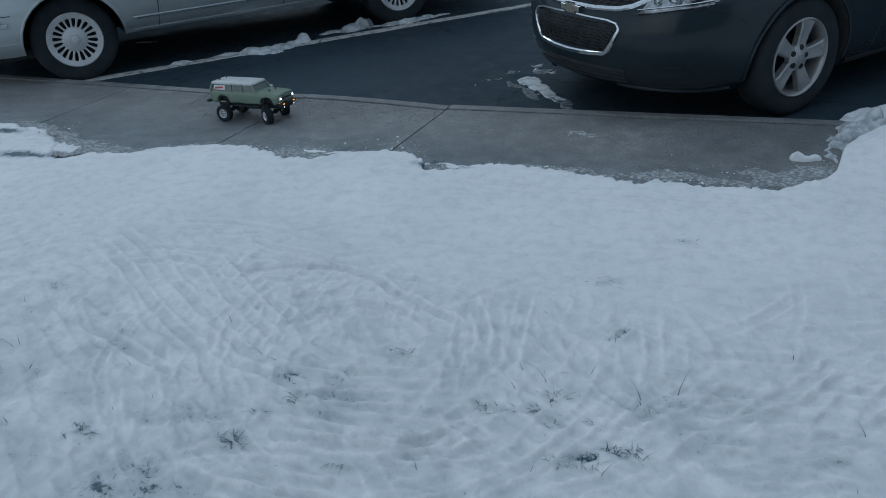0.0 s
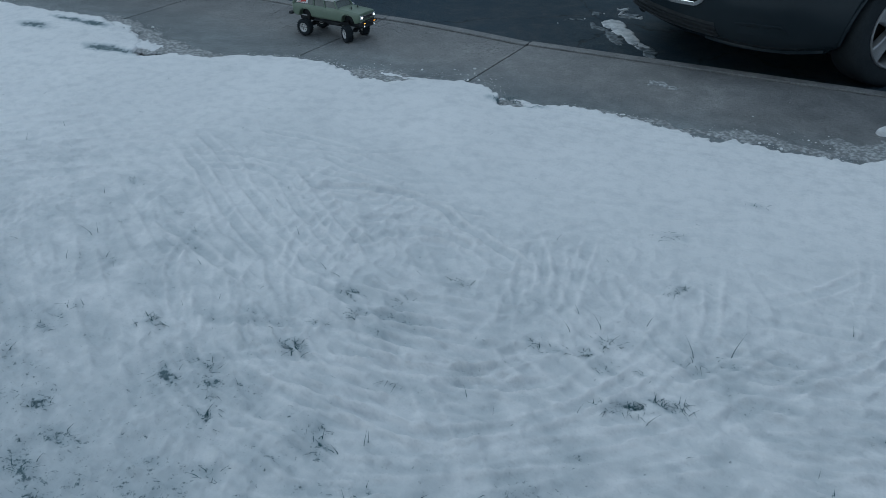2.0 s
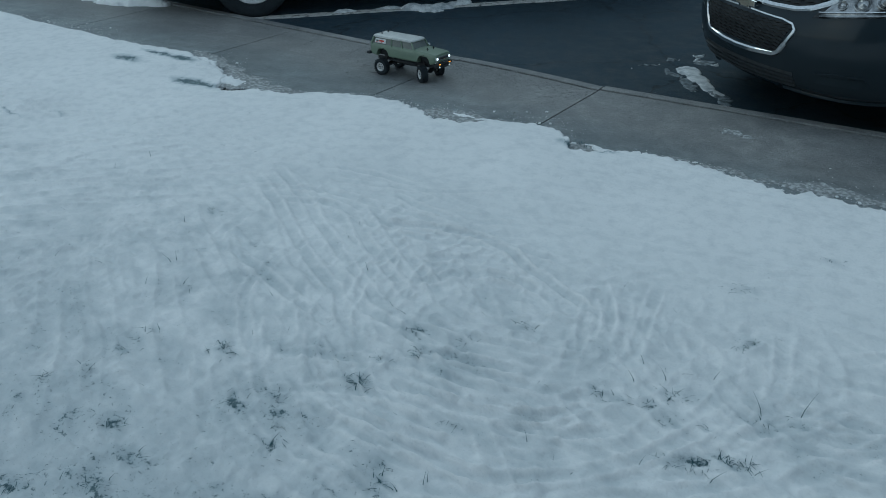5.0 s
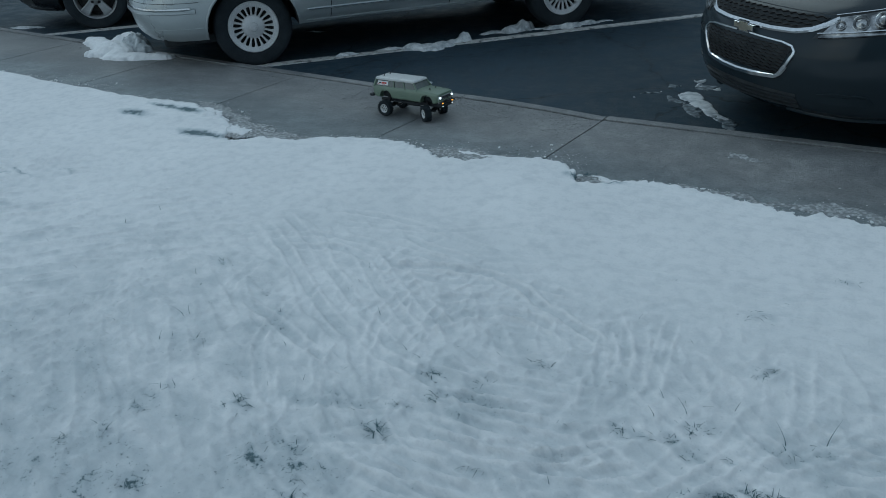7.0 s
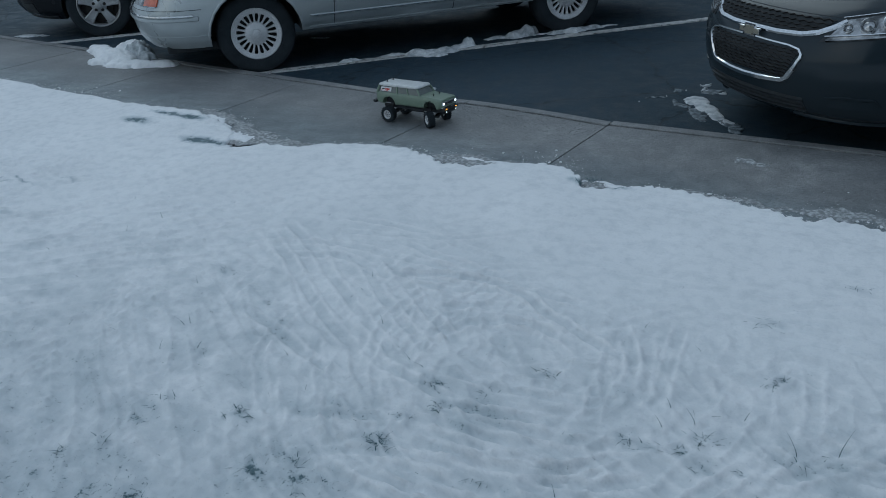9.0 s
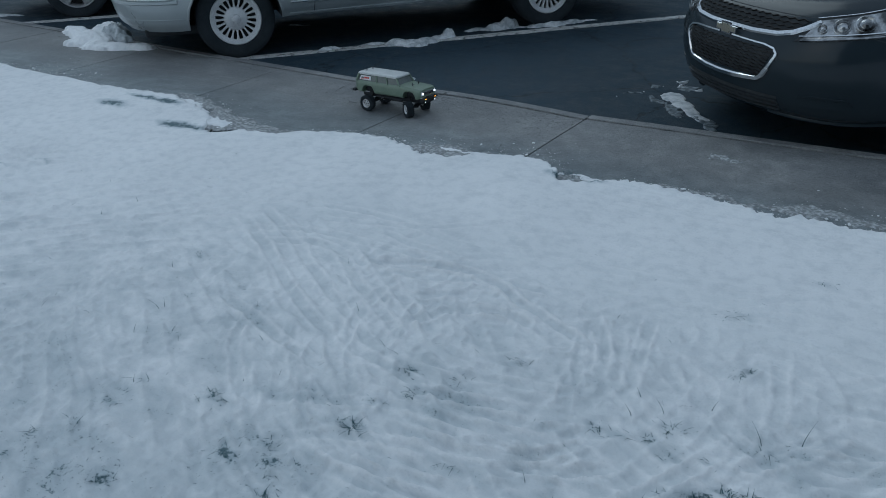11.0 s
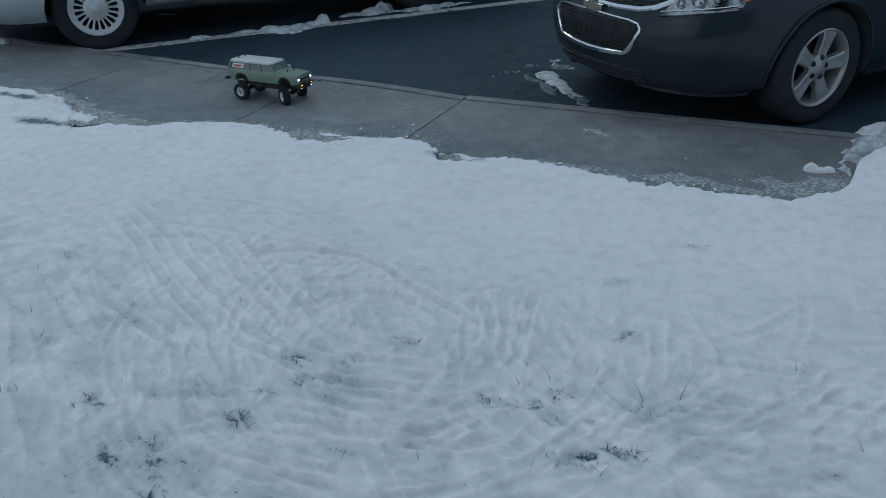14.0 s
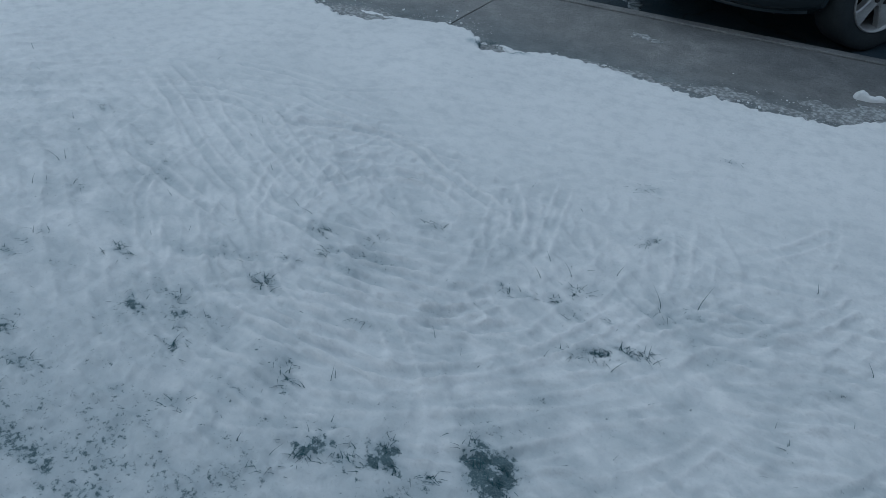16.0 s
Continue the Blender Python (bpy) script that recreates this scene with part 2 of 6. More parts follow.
def add_box(bm, lo, hi, bevel=0.0, m=None, segments=2):
    vs = [bm.verts.new((x, y, z)) for x in (lo[0], hi[0]) for y in (lo[1], hi[1]) for z in (lo[2], hi[2])]
    fs = [bm.faces.new([vs[i] for i in q]) for q in ((0, 1, 3, 2), (4, 6, 7, 5), (0, 4, 5, 1), (2, 3, 7, 6), (0, 2, 6, 4), (1, 5, 7, 3))]
    if bevel:
        es = list({e for f in fs for e in f.edges})
        out = bmesh.ops.bevel(bm, geom=es, offset=bevel, segments=segments, affect="EDGES", profile=0.5)
        vs = list({v for f in out["faces"] for v in f.verts} | {v for v in vs if v.is_valid})
    if m is not None:
        bmesh.ops.transform(bm, matrix=m, verts=vs)
    return bm


def box(lo, hi, bevel=0.0, m=None, segments=2):
    return add_box(bmesh.new(), lo, hi, bevel, m, segments)


def add_lathe(bm, profile, n=48, axis="y", m=None):
    """Turns (radius, along) points round an axis; a closed ring of them makes a closed tube."""
    rings = []
    for k in range(n):
        a = 2 * math.pi * k / n
        row = []
        for r, s in profile:
            p = (r * math.cos(a), s, r * math.sin(a)) if axis == "y" else (r * math.cos(a), r * math.sin(a), s)
            row.append(bm.verts.new(m @ Vector(p) if m is not None else p))
        rings.append(row)
    for k in range(n):
        a, b = rings[k], rings[(k + 1) % n]
        for i in range(len(profile) - 1):
            bm.faces.new((a[i], a[i + 1], b[i + 1], b[i]))
    for i, end in ((0, 1), (len(profile) - 1, -1)):
        if profile[i][0] > 1e-5 and profile[0] != profile[-1]:
            bm.faces.new([rings[k][i] for k in range(n)][::end])
    bmesh.ops.remove_doubles(bm, verts=[v for r in rings for v in r], dist=1e-6)
    return bm


def lathe(profile, n=48, axis="y", m=None):
    bm = add_lathe(bmesh.new(), profile, n, axis, m)
    bmesh.ops.recalc_face_normals(bm, faces=bm.faces)
    return bm


def add_prism(bm, outline, lo, hi, m=None):
    """An outline of (a, b) points, raised along the third axis from lo to hi."""
    low = [bm.verts.new((a, b, lo)) for a, b in outline]
    top = [bm.verts.new((a, b, hi)) for a, b in outline]
    n = len(outline)
    bm.faces.new(low[::-1])
    bm.faces.new(top)
    for i in range(n):
        bm.faces.new((low[i], low[(i + 1) % n], top[(i + 1) % n], top[i]))
    if m is not None:
        bmesh.ops.transform(bm, matrix=m, verts=low + top)
    return bm


def add_tube(bm, pts, r, n=8, cap=True):
    """A round bar along a line of points."""
    pts = [Vector(p) for p in pts]
    rings = []
    for i, p in enumerate(pts):
        d = (pts[min(i + 1, len(pts) - 1)] - pts[max(i - 1, 0)]).normalized()
        s = d.orthogonal().normalized() if i == 0 else (side - d * side.dot(d)).normalized()
        side = s
        t = d.cross(s)
        rr = r[i] if isinstance(r, (list, tuple)) else r
        rings.append([bm.verts.new(p + rr * (math.cos(2 * math.pi * k / n) * s + math.sin(2 * math.pi * k / n) * t)) for k in range(n)])
    for a, b in zip(rings, rings[1:]):
        for k in range(n):
            bm.faces.new((a[k], a[(k + 1) % n], b[(k + 1) % n], b[k]))
    if cap:
        bm.faces.new(rings[0][::-1])
        bm.faces.new(rings[-1])
    return bm


RNG = np.random.default_rng(5)
LATTICE = RNG.random((256, 256))


def value_noise(x, y, scale, octaves=3, gain=0.5):
    """Smooth noise in -1..1 on arrays."""
    total, amp, out = 0.0, 1.0, 0.0
    for k in range(octaves):
        u, v = x * scale + 17.3 * k, y * scale + 9.1 * k
        iu, iv = np.floor(u).astype(int), np.floor(v).astype(int)
        fu, fv = u - iu, v - iv
        fu, fv = fu * fu * (3 - 2 * fu), fv * fv * (3 - 2 * fv)
        g = lambda a, b: LATTICE[(iu + a) % 256, (iv + b) % 256]  # noqa: E731
        out = out + amp * ((g(0, 0) * (1 - fu) + g(1, 0) * fu) * (1 - fv) + (g(0, 1) * (1 - fu) + g(1, 1) * fu) * fv)
        total += amp
        amp, scale = amp * gain, scale * 2.03
    return 2 * out / total - 1


def swirl_noise(x, y, octaves=2, gain=0.5):
    """Gradient noise, about -1..1, with no grain along its grid."""
    total, amp, out = 0.0, 1.0, 0.0
    for k in range(octaves):
        u, v = x + 31.7 * k, y + 12.9 * k
        iu, iv = np.floor(u).astype(int), np.floor(v).astype(int)
        fu, fv = u - iu, v - iv
        su, sv = fu * fu * fu * (fu * (6 * fu - 15) + 10), fv * fv * fv * (fv * (6 * fv - 15) + 10)

        def corner(a, b):
            turn = 2 * np.pi * LATTICE[(iu + a) % 256, (iv + b) % 256]
            return np.cos(turn) * (fu - a) + np.sin(turn) * (fv - b)

        out = out + amp * ((corner(0, 0) * (1 - su) + corner(1, 0) * su) * (1 - sv) + (corner(0, 1) * (1 - su) + corner(1, 1) * su) * sv)
        total += amp
        amp, x, y = amp * gain, 1.6 * x - 1.2 * y, 1.2 * x + 1.6 * y
    return 1.6 * out / total


def sheet(name, X, Y, Z, material, label, category="", kind="structure", smooth=True):
    """A grid of points as one mesh."""
    r, c = X.shape
    me = bpy.data.meshes.new(name)
    idx = np.arange(r * c).reshape(r, c)
    quads = np.stack([idx[:-1, :-1], idx[:-1, 1:], idx[1:, 1:], idx[1:, :-1]], -1).reshape(-1, 4)
    me.from_pydata(np.stack([X, Y, Z], -1).reshape(-1, 3).tolist(), [], quads.tolist())
    me.materials.append(material)
    if smooth:
        me.polygons.foreach_set("use_smooth", [True] * len(me.polygons))
    me.update()
    return tagged(new(name, me), label, category, "", kind)


# ---- the setting: lawn under snow, pavement, parking lot ----
LOT = -0.045
EDGE_X = (-60, -5.4, -4.9, -4.36, -3.74, -3.09, -2.76, -2.5, -2.22, -2.12, -1.98, -1.88, -1.76, -1.53, -1.41, -1.17, -0.88, -0.66, -0.52, -0.32, -0.19,
          0.0, 0.14, 0.26, 0.35, 0.45, 0.53, 0.65, 0.9, 1.08, 1.34, 1.44, 1.5, 1.68, 2.05, 2.15, 2.25, 2.29, 2.31, 2.35, 2.42, 2.52, 2.62, 2.8, 60)
EDGE_Y = (-1.13, -1.13, -1.11, -1.12, -1.12, -1.07, -1.03, -1.1, -1.17, -1.24, -1.44, -1.42, -1.3, -1.23, -1.1, -1.0, -0.96, -1.03, -1.11, -1.07, -0.94,
          -0.86, -0.85, -0.93, -1.08, -1.05, -0.96, -0.88, -0.86, -0.88, -0.92, -0.94, -0.85, -0.88, -0.84, -0.74, -0.66, -0.52, -0.30, -0.17, -0.07, 0.06, 0.34, 0.50, 0.55)


def snow_edge(x):
    rough = 0.016 * value_noise(x, 0 * x + 3.7, 9.0, 3, 0.65) + 0.018 * value_noise(x, 0 * x + 1.2, 34.0, 2, 0.8) + 0.014 * value_noise(x, 0 * x + 6.2, 55.0, 1)
    return np.interp(x, EDGE_X, EDGE_Y) - 0.045 + rough


def lawn(y):
    return 0.010 * np.minimum(y + 1.0, 0.0)


# Wheel tracks of the toy truck, as sweeps through a few points each.
RUNS_IN = [
    [(-0.83, -2.22), (-0.26, -2.56), (0.16, -2.79), (0.47, -2.94)], [(-0.79, -2.11), (-0.25, -2.42), (0.14, -2.64), (0.49, -2.84)],
    [(-0.17, -2.29), (0.25, -2.56), (0.57, -2.74)], [(-0.12, -2.19), (0.31, -2.46), (0.63, -2.65)],
    [(-0.10, -2.51), (0.17, -2.38), (0.46, -2.29), (0.71, -2.17), (0.91, -2.09)], [(-0.46, -2.12), (0.06, -1.91), (0.40, -1.66)],
    [(-0.68, -2.36), (-0.37, -2.22), (0.08, -2.19), (0.38, -2.17)], [(-0.30, -2.84), (0.37, -3.02)], [(-0.17, -2.05), (0.31, -2.13), (0.71, -2.15), (0.93, -2.13)],
    [(-0.62, -1.99), (-0.16, -1.92), (0.35, -2.00)], [(-0.54, -2.44), (-0.25, -2.30), (0.22, -2.40)], [(0.33, -1.72), (0.56, -1.52), (0.84, -1.50)],
]
CIRCLES = [
    [(0.32, -2.53), (0.57, -2.33), (0.80, -2.28), (1.04, -2.36), (1.16, -2.45)], [(0.45, -2.66), (0.58, -2.47), (0.78, -2.37), (1.01, -2.43)],
    [(1.01, -2.13), (1.17, -2.36), (1.23, -2.58)], [(0.72, -2.94), (0.99, -2.86), (1.24, -2.76)], [(0.83, -3.01), (1.10, -2.96), (1.32, -2.88)],
    [(1.00, -3.07), (1.21, -3.07), (1.37, -3.01), (1.50, -2.89)], [(0.83, -3.41), (1.10, -3.33), (1.35, -3.29)], [(0.02, -2.36), (0.28, -2.23), (0.59, -2.19), (0.87, -2.32)],
    [(0.76, -3.34), (1.02, -3.34), (1.26, -3.29), (1.46, -3.16), (1.62, -2.94), (1.70, -2.69)], [(0.79, -3.11), (1.05, -3.10), (1.26, -2.99), (1.37, -2.82)],
]
RUNS_OUT = [
    [(1.82, -2.61), (2.03, -2.60), (2.21, -2.45), (2.37, -2.17)], [(1.56, -3.20), (1.75, -3.04), (1.93, -2.84)], [(2.04, -2.98), (2.26, -2.90), (2.48, -2.69)],
    [(1.07, -2.18), (1.14, -2.42), (1.20, -2.60)], [(1.25, -2.04), (1.31, -2.35), (1.36, -2.64)], [(1.72, -2.15), (1.80, -2.42), (1.81, -2.62)],
    [(1.05, -3.54), (1.33, -3.40), (1.58, -3.23), (1.81, -3.08)], [(0.73, -3.73), (0.98, -3.68), (1.19, -3.57), (1.35, -3.44)], [(1.98, -3.25), (2.17, -3.16), (2.35, -2.99)],
    [(1.90, -2.23), (2.09, -2.06), (2.24, -1.78)], [(1.77, -2.10), (1.89, -1.94), (1.99, -1.68)], [(1.32, -2.51), (1.53, -2.44), (1.64, -2.11)], [(0.35, -2.86), (0.66, -2.89), (0.98, -2.91), (1.27, -2.85), (1.45, -2.74)],
]
TRACKS = [(pts, deep, 0.030) for runs, deep in ((RUNS_IN, 0.52), (CIRCLES, 0.95), (RUNS_OUT, 0.45)) for pts in runs]
MARKED = len(TRACKS)
# Older passes, half blurred: pairs of arcs round the turning spots, and straight runs in from the pavement.
track_rng = random.Random(21)
for k_ in range(170):
    deep_, wide_ = track_rng.uniform(0.14, 0.44), track_rng.uniform(0.022, 0.034)
    pick = track_rng.random()
    if pick < 0.62:
        mid_x, mid_y, r_lo, r_hi = track_rng.choice(((0.92, -2.62, 0.25, 0.95), (0.92, -2.62, 0.25, 0.95), (1.85, -2.15, 0.25, 0.75), (1.25, -2.2, 0.7, 1.6), (2.1, -2.6, 0.4, 0.9)))
        mid_x, mid_y = mid_x + track_rng.gauss(0, 0.12), mid_y + track_rng.gauss(0, 0.10)
        r_, a0_, span = track_rng.uniform(r_lo, r_hi), track_rng.triangular(150, 390, 285), track_rng.uniform(0.25, 0.9)
        arcs = [[(mid_x + q * math.cos(radians(a0_) + span * f), mid_y + q * math.sin(radians(a0_) + span * f)) for f in (-0.5, -0.17, 0.17, 0.5)] for q in (r_, r_ + 0.19)]
    else:
        tx, ty = track_rng.uniform(-1.6, 2.9), track_rng.triangular(-4.0, -1.6, -2.6)
        way = radians(-30 if tx > -0.5 else 44) + track_rng.gauss(0, 0.20) if tx < 0.3 else track_rng.gauss(0.15, 0.35)
        deep_ *= 0.35 if tx < 0.3 else 1.0
        half, bend = track_rng.uniform(0.12, 0.5), track_rng.uniform(-0.6, 0.6)
        arcs = [[(tx - o * math.sin(way) + half * f * math.cos(way + 0.5 * bend * half * f), ty + o * math.cos(way) + half * f * math.sin(way + 0.5 * bend * half * f)) for f in (-1, -0.33, 0.33, 1)] for o in (0, 0.19)]
    for pts in arcs:
        if max(p[1] for p in pts) < -1.5 and min(p[1] for p in pts) > -4.1:
            TRACKS.append((pts, deep_, wide_))


def sweep(pts, n=44):
    """A smooth line through points."""
    p = np.array([pts[0]] + list(pts) + [pts[-1]], float)
    u = np.linspace(0, len(pts) - 1 - 1e-6, n)
    i, f = np.floor(u).astype(int), (u - np.floor(u))[:, None]
    a, b, c, d = p[i], p[i + 1], p[i + 2], p[i + 3]
    return 0.5 * (2 * b + (c - a) * f + (2 * a - 5 * b + 4 * c - d) * f ** 2 + (3 * b - a - 3 * c + d) * f ** 3)


def press_tracks(x, y, wx, wy):
    """The relief that the wheels left: a shallow bed, crisp rims and traces of tread."""
    out = np.zeros(x.shape)
    for k, (pts, deep, wide) in enumerate(TRACKS):
        line = sweep(pts, 24 if k < MARKED else 10)
        near = (x > line[:, 0].min() - 0.09) & (x < line[:, 0].max() + 0.09) & (y > line[:, 1].min() - 0.09) & (y < line[:, 1].max() + 0.09)
        px, py = (wx * 0.3 + x * 0.7)[near], (wy * 0.3 + y * 0.7)[near]
        best, along = np.full(px.shape, 9.0), np.zeros(px.shape)
        length = np.r_[0, np.cumsum(np.hypot(*np.diff(line, axis=0).T))]
        for j in range(len(line) - 1):
            ax, ay = line[j]
            dx, dy = line[j + 1] - line[j]
            l2 = dx * dx + dy * dy + 1e-9
            f = np.clip(((px - ax) * dx + (py - ay) * dy) / l2, 0, 1)
            d = np.hypot(px - ax - f * dx, py - ay - f * dy)
            s = length[j] + f * math.sqrt(l2)
            closer = d < best
            best, along = np.where(closer, d, best), np.where(closer, s, along)
        soft_end = min(0.12, length[-1] * 0.4)
        ends = deep * np.clip(along / soft_end, 0, 1) * np.clip((length[-1] - along) / soft_end, 0, 1)
        gone = np.clip(0.75 + 1.2 * value_noise(x[near] + 3 * k, y[near] + 5 * k, 2.4, 2), 0.0, 1.0)
        lug = np.sin(2 * np.pi * (along / 0.030 + best / 0.06)) * np.clip(2.0 * value_noise(x[near] + 31 + k, y[near], 1.7, 2), 0, 1)
        bed = np.exp(-(best / (0.78 * wide)) ** 4)
        out[near] += 2.05 * ends * gone * (-0.0026 * bed + 0.0013 * bed * lug + 0.0058 * np.exp(-((best - wide) / 0.0085) ** 2))
    return out


# Where grass stands through the snow: x, y, blades, spread.
TUFTS = [(0.19, -3.33, 20, 0.05), (0.44, -3.49, 20, 0.05), (0.51, -3.4, 6, 0.03), (0.6, -3.46, 7, 0.03), (0.7, -3.58, 26, 0.055), (0.2, -3.77, 12, 0.05), (0.39, -3.83, 8, 0.04), (-0.16, -3.76, 10, 0.035), (-0.11, -3.63, 6, 0.035),
         (-0.09, -3.54, 6, 0.03), (-0.09, -3.46, 5, 0.03), (-0.09, -3.4, 4, 0.02), (-0.23, -3.15, 5, 0.03), (-0.16, -3.2, 6, 0.03), (-0.65, -2.65, 8, 0.04), (0.19, -4.08, 8, 0.045), (0.39, -3.96, 5, 0.04),
         (0.7, -3.2, 20, 0.035), (0.68, -3.06, 8, 0.05), (-0.27, -2.76, 3, 0.03), (-0.42, -2.92, 4, 0.03), (-0.57, -2.87, 3, 0.03)]
TUFTS += [(0.67, -2.86, 8, 0.03), (0.77, -2.98, 6, 0.03), (0.84, -2.81, 5, 0.03), (0.97, -2.61, 7, 0.035), (1.04, -3.18, 7, 0.04), (1.02, -3.5, 12, 0.05), (1.51, -2.75, 18, 0.03), (1.55, -2.68, 16, 0.035), (1.4, -2.8, 5, 0.03), (1.34, -2.79, 5, 0.025),
          (1.43, -2.78, 5, 0.03), (1.58, -2.8, 8, 0.05), (1.68, -2.93, 14, 0.035), (1.74, -2.91, 34, 0.035), (1.78, -2.87, 26, 0.035), (1.82, -2.84, 10, 0.03), (1.64, -2.96, 8, 0.03), (1.64, -2.3, 10, 0.03), (1.66, -2.25, 8, 0.025), (1.53, -1.94, 8, 0.05),
          (1.74, -1.54, 6, 0.035), (1.9, -2.6, 6, 0.035), (1.81, -2.64, 3, 0.02), (1.7, -2.77, 4, 0.025)]
TUFTS += [(1.23, -3.61, 22, 0.05), (1.23, -3.67, 16, 0.04), (1.38, -3.55, 26, 0.05), (1.42, -3.6, 22, 0.05), (1.33, -3.64, 12, 0.05), (1.56, -3.44, 8, 0.05), (1.61, -3.47, 30, 0.045), (1.66, -3.45, 40, 0.05), (1.67, -3.49, 30, 0.05), (1.54, -3.57, 10, 0.03),
          (0.85, -3.71, 5, 0.04), (2.25, -3.01, 6, 0.025), (0.97, -3.45, 3, 0.03), (1.17, -3.77, 6, 0.06), (0.36, -1.03, 16, 0.05)]
# Single long blades: x, y, reach, heading.
BLADES = [(-0.37, -3.22, 0.042, 128), (-1.46, -2.6, 0.06, 136), (-1.42, -2.41, 0.06, 151), (-0.66, -2.8, 0.05, 141), (-0.41, -3.04, 0.048, 144), (-0.42, -3.06, 0.059, 171), (0.1, -3.0, 0.032, 156), (0.51, -2.79, 0.038, 152), (0.58, -2.8, 0.038, 178),
          (0.27, -2.65, 0.045, 140), (1.14, -3.44, 0.042, 117), (1.14, -3.42, 0.034, 122), (1.28, -3.12, 0.033, 129), (1.44, -3.16, 0.034, 71), (1.77, -2.97, 0.059, 62), (1.86, -2.87, 0.05, 59), (1.9, -2.55, 0.09, 82), (1.8, -2.61, 0.071, 125),
          (1.5, -2.62, 0.054, 136), (1.41, -2.59, 0.046, 127), (1.42, -2.69, 0.041, 137), (1.62, -2.52, 0.039, 84), (2.42, -2.58, 0.05, 110), (2.21, -2.27, 0.05, 100)]
BARE = [(0.34, -1.06, 0.08, 0.03, 0.5), (0.47, -1.05, 0.10, 0.02, 0.5), (-3.00, -1.42, 0.14, 0.050, 0.50), (-2.92, -1.22, 0.17, 0.030, 0.48), (-2.64, -1.22, 0.13, 0.045, 0.50), (-2.27, -1.53, 0.10, 0.038, 0.48), (-2.10, -1.49, 0.13, 0.040, 0.50), (-2.72, -2.44, 0.15, 0.014, 0.33), (-2.46, -2.30, 0.11, 0.012, 0.30), (-2.92, -2.50, 0.16, 0.02, 0.33), (1.68, -3.50, 0.050, 0.055, 0.34), (1.62, -3.43, 0.06, 0.018, 0.26),
        (1.41, -3.57, 0.035, 0.045, 0.28), (1.23, -3.62, 0.030, 0.040, 0.26), (1.02, -3.92, 0.22, 0.05, 0.07), (0.80, -4.05, 0.24, 0.05, 0.08), (1.30, -3.83, 0.14, 0.03, 0.07), (1.95, -2.45, 0.22, 0.06, 0.05)]


def thinness(x, y):
    """How thin and grey the snow is drawn: 0 full, about 0.4 bare."""
    # the base greys the playing ground, more towards its near end (-y)
    t = 0.05 + 0.070 * np.clip((-1.35 - y) / 0.5, 0, 1) * np.clip((x + 1.7) / 1.2, 0, 1)
    t = t + 0.045 * np.clip((-1.9 - y) / 1.2, 0, 1) + (0.15 * np.clip(value_noise(x + 9, y + 4, 3.6, 3), 0, 1) + 0.12 * value_noise(x + 5, y * 1.6, 9.0, 3, 0.6)) * np.clip((-1.8 - y) / 0.9, 0, 1)
    t = t + 0.13 * np.clip((-3.25 - y) / 0.5, 0, 1) * (0.75 + 0.6 * value_noise(x + 2, y, 3.0, 3, 0.6))
    # untrodden snow lies evenly deep beyond the playing ground
    t = 0.05 + (t - 0.05) * np.clip((y + 5.2) / 0.6, 0, 1) * np.clip((4.0 - x) / 0.6, 0, 1) * np.clip((x + 4.6) / 0.8, 0, 1)
    tx, ty = x + 0.035 * value_noise(x + 3, y, 16.0, 3, 0.65), y + 0.028 * value_noise(x, y + 8, 18.0, 3, 0.65)
    open_ = np.zeros(np.shape(x))
    for cx, cy, n, r in TUFTS:
        open_ = open_ + min(0.25, 0.10 + 0.0045 * n) * np.exp(-(((tx - cx) / (r * 0.95)) ** 2 + ((ty - cy) / (r * 0.60)) ** 2))
    bx, by = x + 0.055 * value_noise(x + 3, y + 6, 13.0, 4, 0.7), y + 0.045 * value_noise(x + 1, y + 8, 15.0, 4, 0.7)
    for cx, cy, rx, ry, bare in BARE:
        open_ = open_ + bare * np.exp(-(((bx - cx) / rx) ** 2 + ((by - cy) / ry) ** 2))
    # tufts that stand close together stay ragged, with snow left between them
    return t + np.where(y < -1.6, np.minimum(open_, 0.36) * (0.72 + 1.1 * value_noise(x + 15, y + 2, 24.0, 3, 0.7)), open_)


def streaks(x, y):
    """Fine furrows that run the way the wheels went: round two turning spots, and slantwise on the way in."""
    out, total = 0.0, 1e-6
    for cx, cy, reach in ((0.95, -2.42, 0.85), (1.95, -2.10, 0.60)):
        r, a = np.hypot(x - cx, y - cy), np.arctan2(x - cx, cy - y)
        w = np.exp(-((r - 0.3) / reach) ** 2) * np.clip((-1.95 - y) / 0.35, 0, 1) * np.clip((r - 0.10) / 0.35, 0, 1)
        out, total = out + w * (1 - np.minimum(1, np.abs(swirl_noise(r * 12 + 7 * cx, a * (1.5 + 1.8 * reach), 1)))) ** 4, total + w
    for way, w in ((-30, np.clip((0.35 - x) / 0.7, 0, 1) * np.clip((x + 0.9) / 0.5, 0, 1) * 0.9 + 0.02), (46, np.clip((-0.4 - x) / 0.5, 0, 1) * 0.9), (6, 0.10 + np.clip((y + 2.25) / 0.4, 0, 1) * 0.6)):
        c, d = math.cos(radians(way)), math.sin(radians(way))
        out, total = out + w * (1 - np.minimum(1, np.abs(swirl_noise((y * c - x * d) * 12, (x * c + y * d) * 1.6, 1)))) ** 4, total + w
    return out / total


